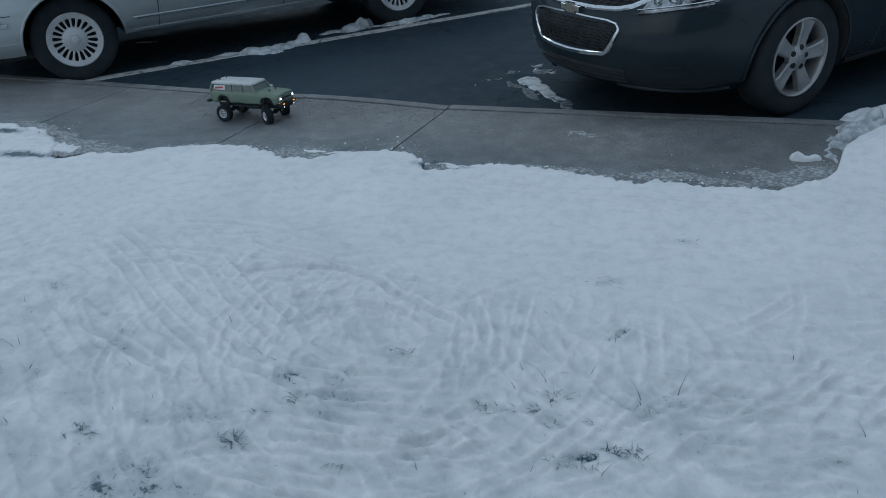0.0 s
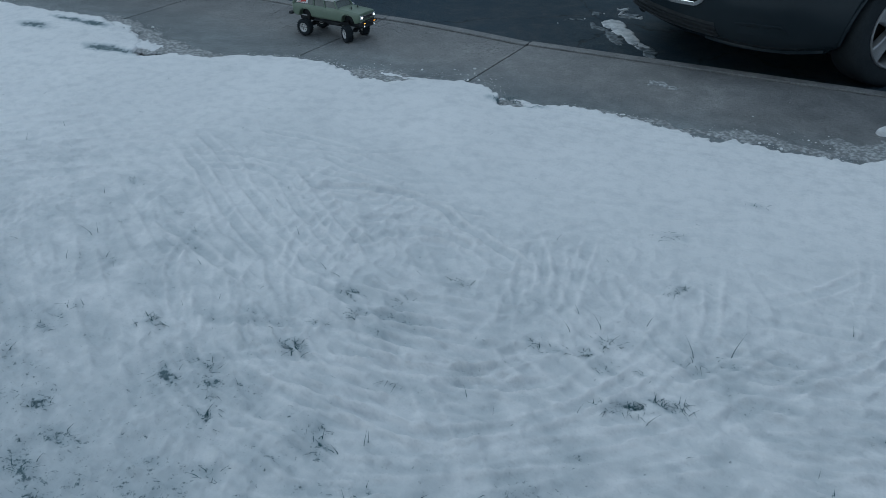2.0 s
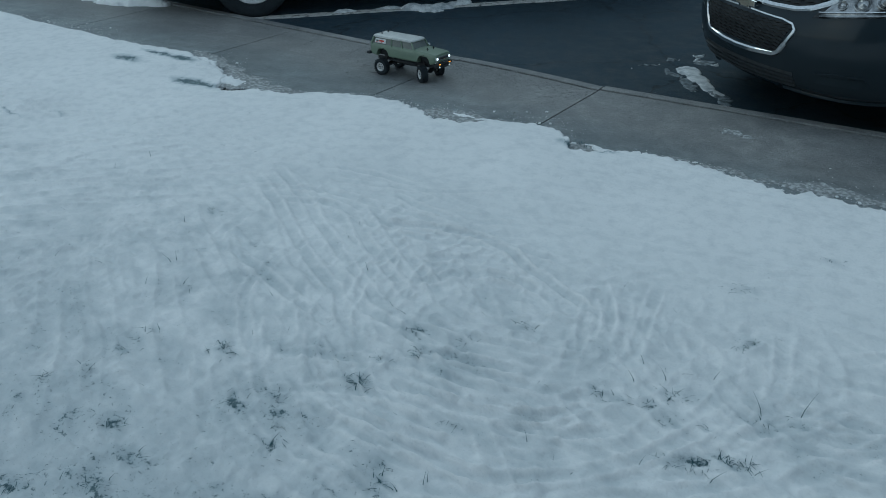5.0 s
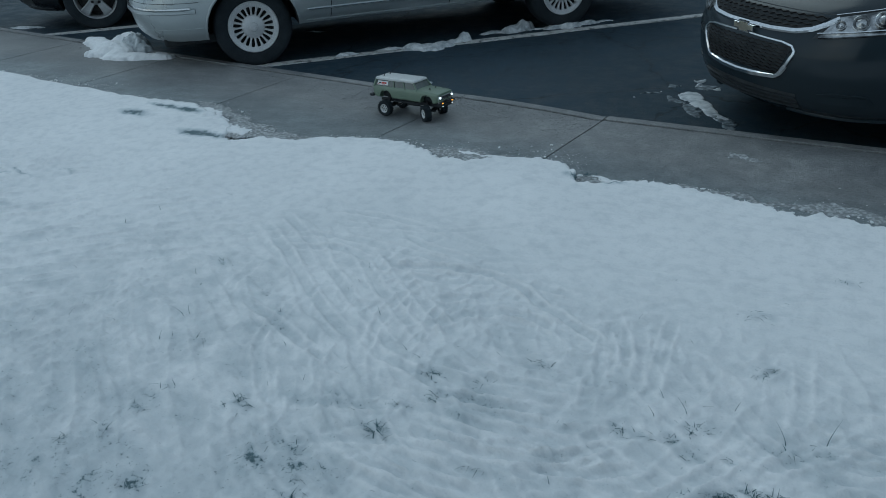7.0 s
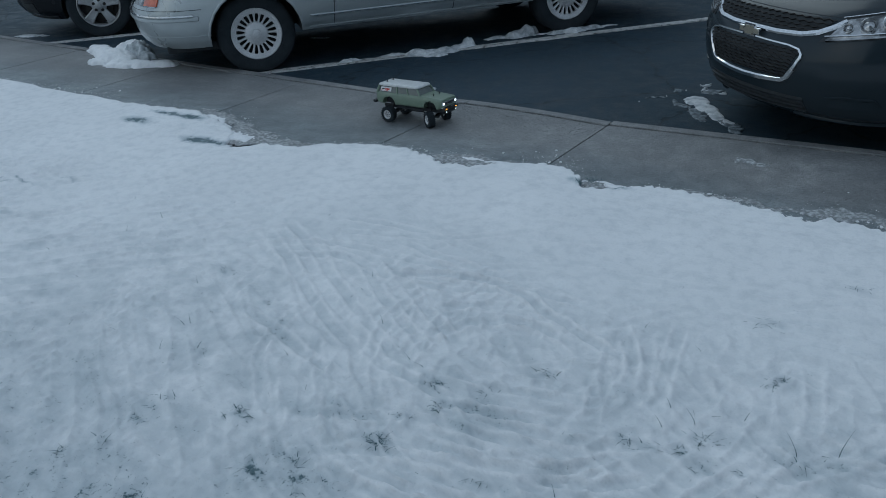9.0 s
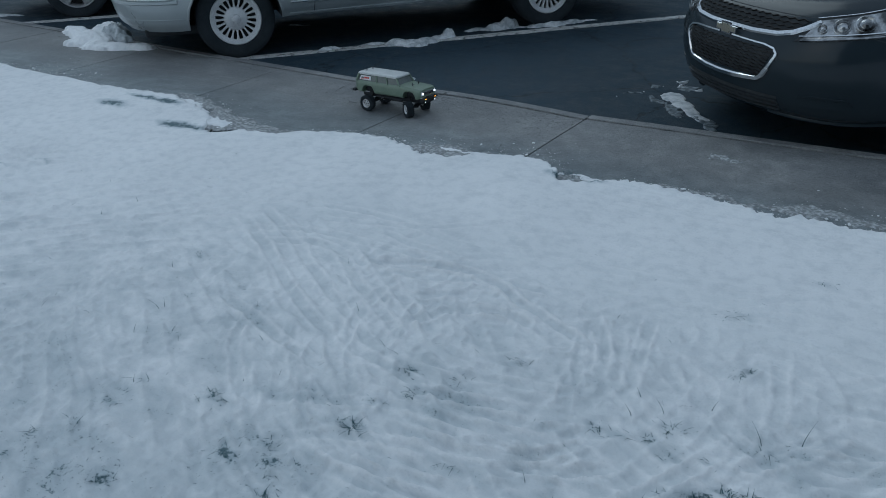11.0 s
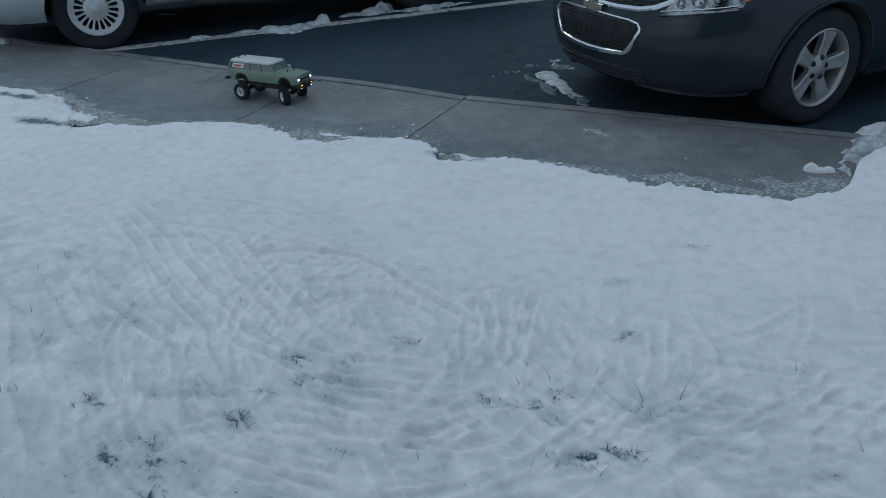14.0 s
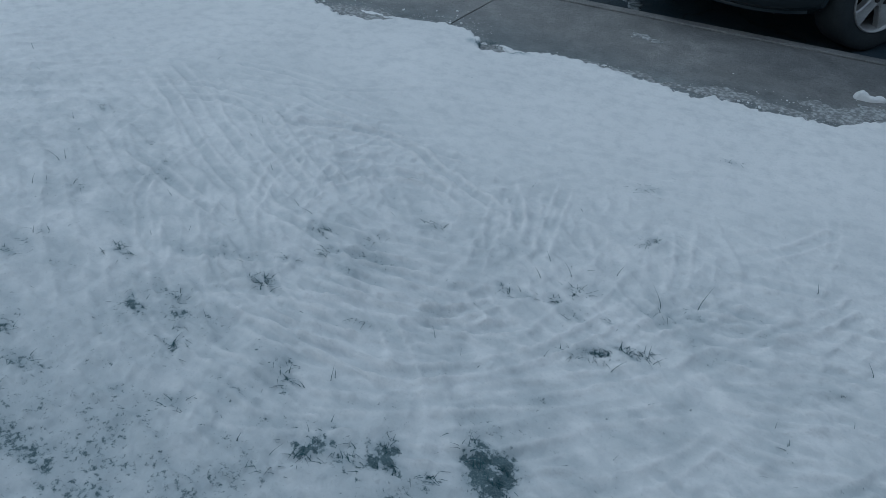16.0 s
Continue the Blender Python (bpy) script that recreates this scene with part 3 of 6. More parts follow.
def snow_height(x, y):
    z = lawn(y) + 0.016 * value_noise(x, y, 0.8, 2)
    trod = np.clip((-1.45 - y) / 0.9, 0.06, 1.0)
    near = np.clip((-2.3 - y) / 1.2, 0, 1)
    wx = x + 0.11 * value_noise(x + 11, y, 2.3, 3)
    wy = y + 0.11 * value_noise(x, y + 23, 2.3, 3)
    crest = np.abs(swirl_noise(wx * 5.1 + wy * 3.0, wy * 7.5 - wx * 2.1, 2, 0.5))
    cross = np.abs(swirl_noise(wx * 10 - wy * 3.6 + 60, wy * 9 + wx * 3, 2, 0.5))
    z = z + 1.7 * trod * (0.0045 * (crest - 0.25) + 0.0028 * (cross - 0.25) + 0.0030 * value_noise(wx, wy + 8, 16.0, 2, 0.6) + 0.0030 * np.abs(swirl_noise(wx * 11 + wy * 4, wy * 18 + 90, 2, 0.5)))
    z = z + (0.25 + 0.75 * trod) * 0.0150 * (streaks(x + 0.3 * (wx - x), y + 0.3 * (wy - y)) - 0.25)
    clods = np.clip(0.15 + 1.3 * value_noise(x + 40, y + 3, 2.6, 2) + 0.7 * np.clip((-2.6 - y) / 0.7, 0, 1) * np.clip((1.9 - x) / 0.8, 0.4, 1), 0, 1) * trod
    z = z + clods * (0.0120 * np.abs(swirl_noise(wx * 22 + 5, wy * 32, 2, 0.5)) + 0.0085 * np.abs(swirl_noise(wx * 9 + 9, wy * 19, 1)))
    z = z + (0.08 + 0.92 * near) * 0.0050 * value_noise(x + 7, y, 26.0, 3, 0.6)
    z = z + press_tracks(x, y, wx, wy) * np.clip((-1.3 - y) / 0.4, 0, 1)
    bare = np.clip(thinness(x, y) - 0.2, 0, 0.3) / 0.3
    z = z - bare * (0.004 + 0.010 * value_noise(x, y, 42.0, 3, 0.75))
    bank = np.clip((y + 0.75) / 0.45, 0, 1) * np.clip((x - 2.28) / 0.35, 0, 1)
    return z + bank * (0.07 + 0.04 * value_noise(x, y, 3.0, 3)) + 0.02 * np.clip((y + 0.62) / 0.2, 0, 1)


def graded(lo, hi, fine_lo, fine_hi, step, grow=1.12):
    mid = list(np.arange(fine_lo, fine_hi, step))
    s, p, left = step, fine_lo, []
    while p > lo:
        s *= grow
        p -= s
        left.append(p)
    s, p, right = step, mid[-1], []
    while p < hi:
        s *= grow
        p += s
        right.append(p)
    return np.array(left[::-1] + mid + right)


xs = graded(-60, 60, -3.15, 3.1, 0.0087)
ss = np.array([0.0, 0.003, 0.009, 0.018, 0.03, 0.045, 0.06] + list(graded(0.072, 60, 0.072, 3.30, 0.0085)[1:]))
SX, SS = np.meshgrid(xs, ss)
SY = -1.0 - SS + (snow_edge(SX) + 1.0) * np.exp(-SS / 0.85)
lip = np.clip(SS / (0.035 + 0.02 * value_noise(SX, SX * 0, 4.0, 2)), 0, 1)
SZ = snow_height(SX, SY) + 0.034 * np.sqrt(1 - (1 - lip) ** 2) - 0.006 - 0.018 * np.clip((SS - 0.25) / 1.2, 0, 1)
SZ[0] = -0.06


def snow_top(places):
    """The snow's surface at places of the lawn, away from its edge."""
    px, py = np.array([p[0] for p in places]), np.array([p[1] for p in places])
    return (snow_height(px, py) + 0.028 - 0.018 * np.clip((-1.25 - py) / 1.2, 0, 1)).tolist()


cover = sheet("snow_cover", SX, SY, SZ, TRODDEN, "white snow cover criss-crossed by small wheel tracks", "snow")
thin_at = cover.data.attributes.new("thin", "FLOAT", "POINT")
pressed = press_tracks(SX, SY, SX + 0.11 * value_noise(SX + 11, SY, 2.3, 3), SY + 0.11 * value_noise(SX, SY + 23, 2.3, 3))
# track beds come out greyer and their rims whiter, in step with the relief
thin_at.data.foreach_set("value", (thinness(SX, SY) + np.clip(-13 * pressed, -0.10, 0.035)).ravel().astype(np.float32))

GX, GY = np.meshgrid(graded(-60, 60, -3.2, 3.4, 0.05), graded(-60, -0.95, -4.6, -0.95, 0.05, 1.3))
GY = np.minimum(GY, -0.9)
sheet("lawn_ground", GX, GY, lawn(GY) - 0.046 + 0.005 * value_noise(GX, GY, 14.0, 3), SOIL, "dark wet lawn soil under the snow", "ground")

AX, AY = np.meshgrid(graded(-80, 80, -7, 4, 0.06, 1.2), graded(-0.25, 120, 0.0, 5.0, 0.06, 1.2))
AZ = LOT - 0.004 + 0.004 * value_noise(AX, AY, 0.9, 3) + 0.0025 * value_noise(AX, AY, 6.0, 2)
sheet("parking_lot", AX, AY, AZ, ASPHALT, "dark damp asphalt of a parking lot", "road")
far = bmesh.new()
add_box(far, (-600, -600, -0.9), (600, 600, -0.6))
tagged(part("ground", far, SOIL), "dark ground reaching to the horizon", "ground", "", "structure")


def kerb_y(x):
    return 0.045 * math.sin(min(max(-x, 0), 1.6) / 1.6 * math.pi) if x < 0 else 0.02 + 0.082 * x


pavement = tagged(new("pavement"), "worn grey concrete pavement with tooled joints and a narrow kerb", "pavement", "", "structure")
JOINTS = [-13.59, -12.03, -10.47, -8.91, -7.35, -5.79, -4.23, -2.67, -1.11, 0.0, 2.75, 4.3, 5.86]
for i, (a, b) in enumerate(zip(JOINTS, JOINTS[1:])):
    tilt = 0.004 * math.sin(7.1 * i)
    for name, lo, hi in (("slab", -1.36, -0.098), ("kerb", -0.082, 0.0)):
        bm = bmesh.new()
        n = 5
        rows = []
        for k in range(n + 1):
            x = a + 0.005 + (b - a - 0.010) * k / n
            e = kerb_y(x)
            row = []
            r = 0.014 if name == "kerb" else 0.006
            for y, z in ((lo, -0.3), (lo, -0.004), (lo + 0.004, 0), (hi - r, 0), (hi - 0.3 * r, -0.3 * r), (hi, -r), (hi, -0.3)):
                yy = y + (e if y > -1 else 0)
                row.append(bm.verts.new((x, yy, z + (0.005 if name == "kerb" else 0) + tilt * 0.5 * (y > -1))))
            rows.append(row)
        for p, q in zip(rows, rows[1:]):
            for j in range(6):
                bm.faces.new((p[j], q[j], q[j + 1], p[j + 1]))
        bm.faces.new(rows[0])
        bm.faces.new(rows[-1][::-1])
        bmesh.ops.recalc_face_normals(bm, faces=bm.faces)
        part(name, bm, CONCRETE, pavement)
bed = box((-14, -1.35, -0.31), (6, -0.02, -0.030))
part("joint_bed", bed, SOIL, pavement, "dark dirt packed in the joints")


# an unseen dull backdrop beyond the lot, added to darken reflections in paint and asphalt
FAR = grain("dull_backdrop", (0.05, 0.055, 0.055), (0.13, 0.13, 0.125), 0.35, 0.9, fine=3.0)
bm = bmesh.new()
edge_rng = random.Random(4)
for k in range(24):
    x0 = -72 + 6 * k
    add_box(bm, (x0, 24, -0.6), (x0 + 6.0, 30, edge_rng.uniform(11, 15)))
tagged(part("backdrop", bm, FAR), "added unseen dull backdrop that dims reflections in the cars", "backdrop", "", "structure")
# an unseen plain wall, added to block sky light from the near right lawn
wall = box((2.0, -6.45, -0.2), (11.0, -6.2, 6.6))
tagged(part("wall_south", wall, CONCRETE), "added unseen grey wall that shades the near lawn", "wall", "", "structure")


def lot_line(name, start, length, width=0.10):
    ob = bmesh.new()
    n = int(length / 0.12)
    d, s = Vector((math.cos(HEAD), math.sin(HEAD), 0)), Vector((-math.sin(HEAD), math.cos(HEAD), 0))
    rows = []
    for k in range(n + 1):
        c = Vector(start) + d * (length * k / n)
        wob = 0.006 * noise.noise(Vector((k * 0.7, start[0], 0)))
        rows.append([ob.verts.new(c + s * (o * width / 2 + wob) + Vector((0, 0, z))) for o, z in ((-1, -0.012), (-0.94, 0.007), (0.94, 0.007), (1, -0.012))])
    for a, b in zip(rows, rows[1:]):
        for j in range(3):
            ob.faces.new((a[j], b[j], b[j + 1], a[j + 1]))
    bmesh.ops.recalc_face_normals(ob, faces=ob.faces)
    return tagged(part(name, ob, LINE), "scuffed white parking bay line on the asphalt", "road marking", "bay lines", "structure")


HEAD = radians(50.2)
lot_line("bay_line", (-3.40, 0.06, LOT), 5.6)
lot_line("bay_line", (-6.72, 0.05, LOT), 5.6)


# ---- heaps and scraps of snow ----
def snow_heap(name, label, centre, rx, ry, h, turn=0.0, seed=0, base=0.0, material=SNOW, power=0.6, n=54):
    """A lumpy heap: a disc of rings, high in the middle, with a ragged foot."""
    bm = bmesh.new()
    rings, turns = max(8, n // 3), n
    grid = []
    for i in range(rings + 1):
        f = i / rings
        row = []
        for k in range(turns):
            a = 2 * math.pi * k / turns
            v = Vector((math.cos(a), math.sin(a), seed * 1.7))
            rag = 1 + 0.30 * noise.noise(v * 1.5) * f + 0.22 * noise.noise(v * 3.7) * f ** 3 + 0.16 * noise.noise(v * 9) * f ** 6
            x, y = rx * f * rag * math.cos(a), ry * f * rag * math.sin(a)
            w = Vector((x * 9, y * 9, seed * 3.1))
            z = h * max(0, 1 - f * f) ** power * (1 + 0.55 * noise.noise(w * 0.6)) + 0.45 * h * noise.noise(w * 2.2) * (1 - f * f) + 0.020 * min(1, h / 0.05) * noise.noise(w * 5) * (1 - f * f) + 0.006 * noise.noise(w * 14) * (1 - f)
            row.append(bm.verts.new((x, y, z - 0.012 * f)))
        grid.append(row)
    for a, b in zip(grid, grid[1:]):
        for k in range(turns):
            bm.faces.new((a[k], b[k], b[(k + 1) % turns], a[(k + 1) % turns]))
    bmesh.ops.remove_doubles(bm, verts=grid[0], dist=1e-4)
    bmesh.ops.recalc_face_normals(bm, faces=bm.faces)
    ob = part(name, bm, material, smooth=60)
    ob.matrix_world = pose(*centre, base, 0, 0, turn)
    return tagged(ob, label, "snow heap")


def snow_mass(name, label, lobes, base=0.0, material=SNOW, step=0.009, warp=0.035, lump=0.25, seed=0, category="snow heap", power=0.5):
    """Melting snow grown from overlapping lobes (x, y, rx, ry, turn, height), with a ragged foot."""
    x0, x1 = min(l[0] - max(l[2], l[3]) for l in lobes) - 0.08, max(l[0] + max(l[2], l[3]) for l in lobes) + 0.08
    y0, y1 = min(l[1] - max(l[2], l[3]) for l in lobes) - 0.08, max(l[1] + max(l[2], l[3]) for l in lobes) + 0.08
    gx, gy = np.meshgrid(np.arange(x0, x1, step), np.arange(y0, y1, step))
    sx, sy = gx + 17.3 * seed, gy + 5.1 * seed
    wx = gx + warp * value_noise(sx, sy + 40, 7.0, 3, 0.6) + 0.35 * warp * value_noise(sx + 9, sy, 30.0, 2, 0.6)
    wy = gy + warp * value_noise(sx + 70, sy, 7.0, 3, 0.6) + 0.35 * warp * value_noise(sx, sy + 19, 30.0, 2, 0.6)
    z, low = np.zeros(gx.shape), np.full(gx.shape, -0.02)
    for x, y, rx, ry, turn, h in lobes:
        a = radians(turn)
        u, v = ((wx - x) * math.cos(a) + (wy - y) * math.sin(a)) / rx, ((wy - y) * math.cos(a) - (wx - x) * math.sin(a)) / ry
        d = 1 - u * u - v * v
        z = z + (h * np.clip(d, 0, 1) ** power) ** 3
        low = np.maximum(low, np.where(d > 0, 0.0, d * 0.05))
    solid = z ** (1 / 3)
    z = low + solid * (1 + lump * (value_noise(sx + 3, sy, 9.0, 3, 0.5) + 0.3 * value_noise(sx, sy + 3, 45.0, 2, 0.6)))
    keep = (z > 0).astype(int)
    cells = keep[:-1, :-1] + keep[1:, :-1] + keep[:-1, 1:] + keep[1:, 1:]
    w = gx.shape[1]
    faces = [(r * w + q, r * w + q + 1, (r + 1) * w + q + 1, (r + 1) * w + q) for r, q in zip(*np.nonzero(cells))]
    used = sorted({v for f in faces for v in f})
    index = {v: k for k, v in enumerate(used)}
    link = list(range(len(used)))

    def root(v):
        while link[v] != v:
            link[v] = link[link[v]]
            v = link[v]
        return v

    for f in faces:
        r0 = root(index[f[0]])
        for v in f[1:]:
            link[root(index[v])] = r0
    heaps = {}
    for f in faces:
        heaps.setdefault(root(index[f[0]]), []).append(f)
    fx, fy, fz = gx.ravel() - lobes[0][0], gy.ravel() - lobes[0][1], z.ravel()
    for some in heaps.values():
        if len(some) < 14:
            continue
        own = sorted({v for f in some for v in f})
        at = {v: k for k, v in enumerate(own)}
        me = bpy.data.meshes.new(name)
        me.from_pydata([(fx[v], fy[v], fz[v]) for v in own], [], [tuple(at[v] for v in f) for f in some])
        me.polygons.foreach_set("use_smooth", [True] * len(some))
        me.materials.append(material)
        ob = new(name, me)
        ob.matrix_world = pose(lobes[0][0], lobes[0][1], base)
        tagged(ob, label, category)


FROST = grain("frosted_concrete", (0.22, 0.23, 0.235), (0.52, 0.54, 0.55), 46.0, 0.7, relief=0.004, fine=210.0, spread=(0.43, 0.66))
MELT = grain("melting_snow", (0.33, 0.365, 0.39), (0.70, 0.72, 0.73), 14.0, 0.6, relief=0.004, spread=(0.34, 0.58))
WET_SLUSH = grain("wet_slush", (0.045, 0.065, 0.080), (0.30, 0.34, 0.365), 30.0, 0.5, relief=0.003, fine=160.0, spread=(0.40, 0.68))
ICE = grain("glazed_grey_ice", (0.29, 0.325, 0.345), (0.60, 0.63, 0.65), 18.0, 0.4, relief=0.0012, spread=(0.36, 0.62))
snow_mass("snow_mound", "ploughed snow mound in front of the silver car's bumper",
          [(-4.98, -0.23, 0.27, 0.16, -15, 0.10), (-4.56, -0.28, 0.36, 0.085, 24, 0.05), (-4.34, -0.19, 0.14, 0.05, 24, 0.04), (-5.36, -0.14, 0.30, 0.075, -13, 0.06), (-5.08, 0.02, 0.17, 0.14, 20, 0.135), (-5.02, -0.38, 0.14, 0.07, 10, 0.05)], seed=1, warp=0.05)
snow_mass("ice_lump", "grey glazed ice pressed under the silver car's bumper", [(-4.86, -0.05, 0.15, 0.09, 24, 0.13), (-4.74, -0.07, 0.11, 0.07, 10, 0.10), (-4.95, 0.06, 0.10, 0.09, 0, 0.15)], material=ICE, seed=2, lump=0.6, category="ice")
snow_mass("snow_clump", "loose snow scrap spilled across the kerb", [(-5.62, 0.03, 0.16, 0.06, 0, 0.04), (-5.45, -0.02, 0.12, 0.05, 0, 0.04)], seed=3)
LINE_SNOW = [
    [(-2.86, 0.72, 0.12, 0.045, 46, 0.05)],
    [(-2.44, 1.20, 0.16, 0.085, 50, 0.070), (-2.62, 1.05, 0.16, 0.045, 44, 0.028), (-2.30, 1.34, 0.16, 0.090, 50, 0.070), (-2.22, 1.50, 0.14, 0.060, 55, 0.060), (-2.19, 1.60, 0.07, 0.055, 50, 0.115), (-2.30, 1.20, 0.12, 0.05, 40, 0.03)],
    [(-1.98, 2.13, 0.13, 0.080, 55, 0.090), (-2.12, 1.98, 0.14, 0.045, 46, 0.030), (-1.95, 2.24, 0.12, 0.070, 60, 0.150)],
    [(-1.62, 2.48, 0.22, 0.080, 52, 0.070), (-1.47, 2.68, 0.13, 0.045, 52, 0.040), (-1.38, 2.82, 0.12, 0.025, 52, 0.014), (-1.80, 2.28, 0.10, 0.025, 50, 0.012)],
]
for k, lobes in enumerate(LINE_SNOW):
    snow_mass("snow_clump", "melting snow ridge lying along the bay line", [(x, y, rx, ry * 0.85, turn, 0.72 * h) for x, y, rx, ry, turn, h in lobes], LOT, MELT, seed=4 + k, warp=0.045, lump=0.45, power=0.9)
snow_mass("snow_patch", "thin melting snow streak beside the dark car's nose",
          [(0.25, 0.80, 0.12, 0.080, -62, 0.010), (0.36, 0.65, 0.13, 0.065, -50, 0.010), (0.47, 0.53, 0.12, 0.050, -46, 0.007), (0.58, 0.43, 0.11, 0.034, -44, 0.005)], LOT - 0.001, MELT, 0.005, 0.030, 0.5, 20, power=0.6)
snow_mass("slush_film", "wet grey slush fringing the snow streak", [(0.20, 0.70, 0.10, 0.03, -50, 0.002), (0.38, 0.50, 0.14, 0.05, -46, 0.002), (0.64, 0.35, 0.14, 0.04, -42, 0.002)], LOT + 0.002, WET_SLUSH, 0.005, 0.08, 0.5, 28, "slush")
snow_mass("snow_patch", "broken bits of icy snow by the dark car's bumper", [(0.18, 1.22, 0.016, 0.036, 10, 0.006), (0.24, 1.07, 0.024, 0.024, 15, 0.007), (0.22, 1.14, 0.015, 0.022, 0, 0.008), (0.33, 1.02, 0.030, 0.014, 20, 0.004)], LOT + 0.001, ICE, 0.005, 0.06, 0.3, 23, power=0.3)
snow_mass("slush_film", "thin grey slush smeared on the asphalt", [(0.03, 0.96, 0.05, 0.022, 10, 0.002), (-0.05, 0.74, 0.07, 0.012, 20, 0.002), (0.30, 1.05, 0.07, 0.05, 20, 0.002)], LOT + 0.003, WET_SLUSH, 0.006, 0.07, 0.4, 21, "slush")
snow_mass("snow_patch", "thin snow smear on the asphalt by the kerb", [(-7.39, 0.21, 0.16, 0.07, 20, 0.012), (-7.23, 0.31, 0.12, 0.04, 30, 0.008)], LOT, MELT, 0.008, 0.05, 0.5, 24, power=0.6)
snow_mass("snow_patch", "thin streak of snow on the asphalt under the silver car", [(-3.89, 1.38, 0.10, 0.018, 24, 0.006)], LOT, MELT, 0.006, 0.04, 0.4, 25, power=0.6)
snow_mass("snow_patch", "small snow scrap on the asphalt", [(-1.67, 0.30, 0.045, 0.02, 20, 0.016), (-1.67, 0.30, 0.018, 0.016, 0, 0.034)], LOT, MELT, 0.005, 0.03, 0.5, 22)
snow_mass("snow_mound", "ice-crusted snow chunk at the foot of the snow bank", [(2.37, 0.00, 0.09, 0.10, -20, 0.065), (2.31, 0.0, 0.04, 0.09, 0, 0.030)], -0.006, MELT, 0.005, 0.045, 0.25, 40, power=0.35)
snow_mass("snow_mound", "snow shoved over the kerb at the end of the bank", [(2.48, 0.30, 0.17, 0.16, 40, 0.065), (2.68, 0.32, 0.24, 0.26, 20, 0.09), (2.98, 0.38, 0.36, 0.30, 0, 0.12), (2.34, 0.18, 0.07, 0.09, 60, 0.035)], -0.02, SNOW, 0.007, 0.05, 0.15, 41)
snow_mass("ice_lump", "broken crust of icy snow at the end of the bank", [(2.40, 0.02, 0.10, 0.07, 35, 0.085), (2.33, -0.10, 0.06, 0.05, 10, 0.060), (2.45, 0.13, 0.09, 0.06, 50, 0.11), (2.30, -0.22, 0.04, 0.05, 0, 0.045), (2.36, -0.30, 0.05, 0.06, 20, 0.060), (2.52, 0.02, 0.09, 0.07, -20, 0.12)], -0.01, MELT, 0.006, 0.045, 0.30, 44, "ice", 0.6)
snow_mass("snow_clump", "crusted snow strip along the foot of the bank", [(2.285, -0.30, 0.022, 0.08, 0, 0.010), (2.29, -0.18, 0.020, 0.06, 0, 0.012), (2.28, -0.42, 0.03, 0.06, 0, 0.010)], -0.002, MELT, 0.004, 0.10, 0.4, 42, power=0.4)
snow_mass("snow_clump", "lump of snow lying on the pavement", [(2.105, -0.44, 0.036, 0.032, 0, 0.038), (2.145, -0.445, 0.055, 0.022, 12, 0.026), (2.19, -0.425, 0.026, 0.02, 0, 0.028)], -0.002, SNOW, 0.004, 0.016, 0.3, 43)
snow_mass("snow_tongue", "ragged tongue of melting snow reaching over the pavement", [(-2.30, -1.28, 0.22, 0.10, -22, 0.030), (-2.10, -1.32, 0.17, 0.080, -12, 0.022), (-2.56, -1.09, 0.14, 0.035, -14, 0.018), (-2.45, -1.34, 0.2, 0.10, -30, 0.03)], -0.003, SNOW, 0.006, 0.06, 0.35, 90, power=0.3)
snow_mass("snow_clump", "rounded lump of snow at the lawn's edge", [(-2.41, -1.23, 0.075, 0.05, 20, 0.055), (-2.32, -1.26, 0.05, 0.035, 0, 0.035)], 0.0, SNOW, 0.005, 0.03, 0.3, 27)


# ---- thin frost and slush on the pavement, scraps on the lot ----
FILMS = [[(-0.42, -1.01, 0.28, 0.085, 4), (-0.15, -0.95, 0.15, 0.06, 14)], [(0.44, -1.03, 0.13, 0.05, -10)], [(1.05, -0.87, 0.30, 0.035, 2)], [(1.62, -0.83, 0.34, 0.05, 0)],
         [(2.06, -0.72, 0.16, 0.08, 20), (2.17, -0.62, 0.12, 0.10, 30), (1.93, -0.66, 0.10, 0.04, 10)], [(-2.05, -1.30, 0.26, 0.13, 10), (-1.75, -1.28, 0.16, 0.05, 25)], [(-2.55, -1.04, 0.30, 0.06, -12), (-2.2, -1.14, 0.14, 0.05, -20)], [(-1.65, -1.3, 0.2, 0.04, 25)], [(0.95, -0.33, 0.11, 0.02, -20)]]
for k, films in enumerate(FILMS):
    snow_mass("slush_film", "thin grey frost and slush film on the concrete", [(*f, 0.004) for f in films], 0.003, FROST, 0.008, 0.07, 0.4, 60 + k, "slush")
snow_mass("slush_film", "wet white slush at the foot of the bank", [(2.19, -0.60, 0.08, 0.05, 30, 0.006), (2.12, -0.67, 0.10, 0.02, 15, 0.005), (2.27, -0.54, 0.05, 0.05, 0, 0.008), (2.24, -0.70, 0.10, 0.04, 40, 0.008)], 0.002, FROST, 0.006, 0.08, 0.6, 75, "slush")
snow_mass("slush_film", "ragged white slush beside a bare patch", [(0.46, -0.99, 0.10, 0.025, -8, 0.010), (0.30, -1.0, 0.03, 0.02, 0, 0.01), (-0.24, -0.96, 0.12, 0.03, 20, 0.008), (-0.42, -0.98, 0.12, 0.02, 0, 0.006)], 0.003, SLUSH, 0.005, 0.05, 0.6, 76, "slush")
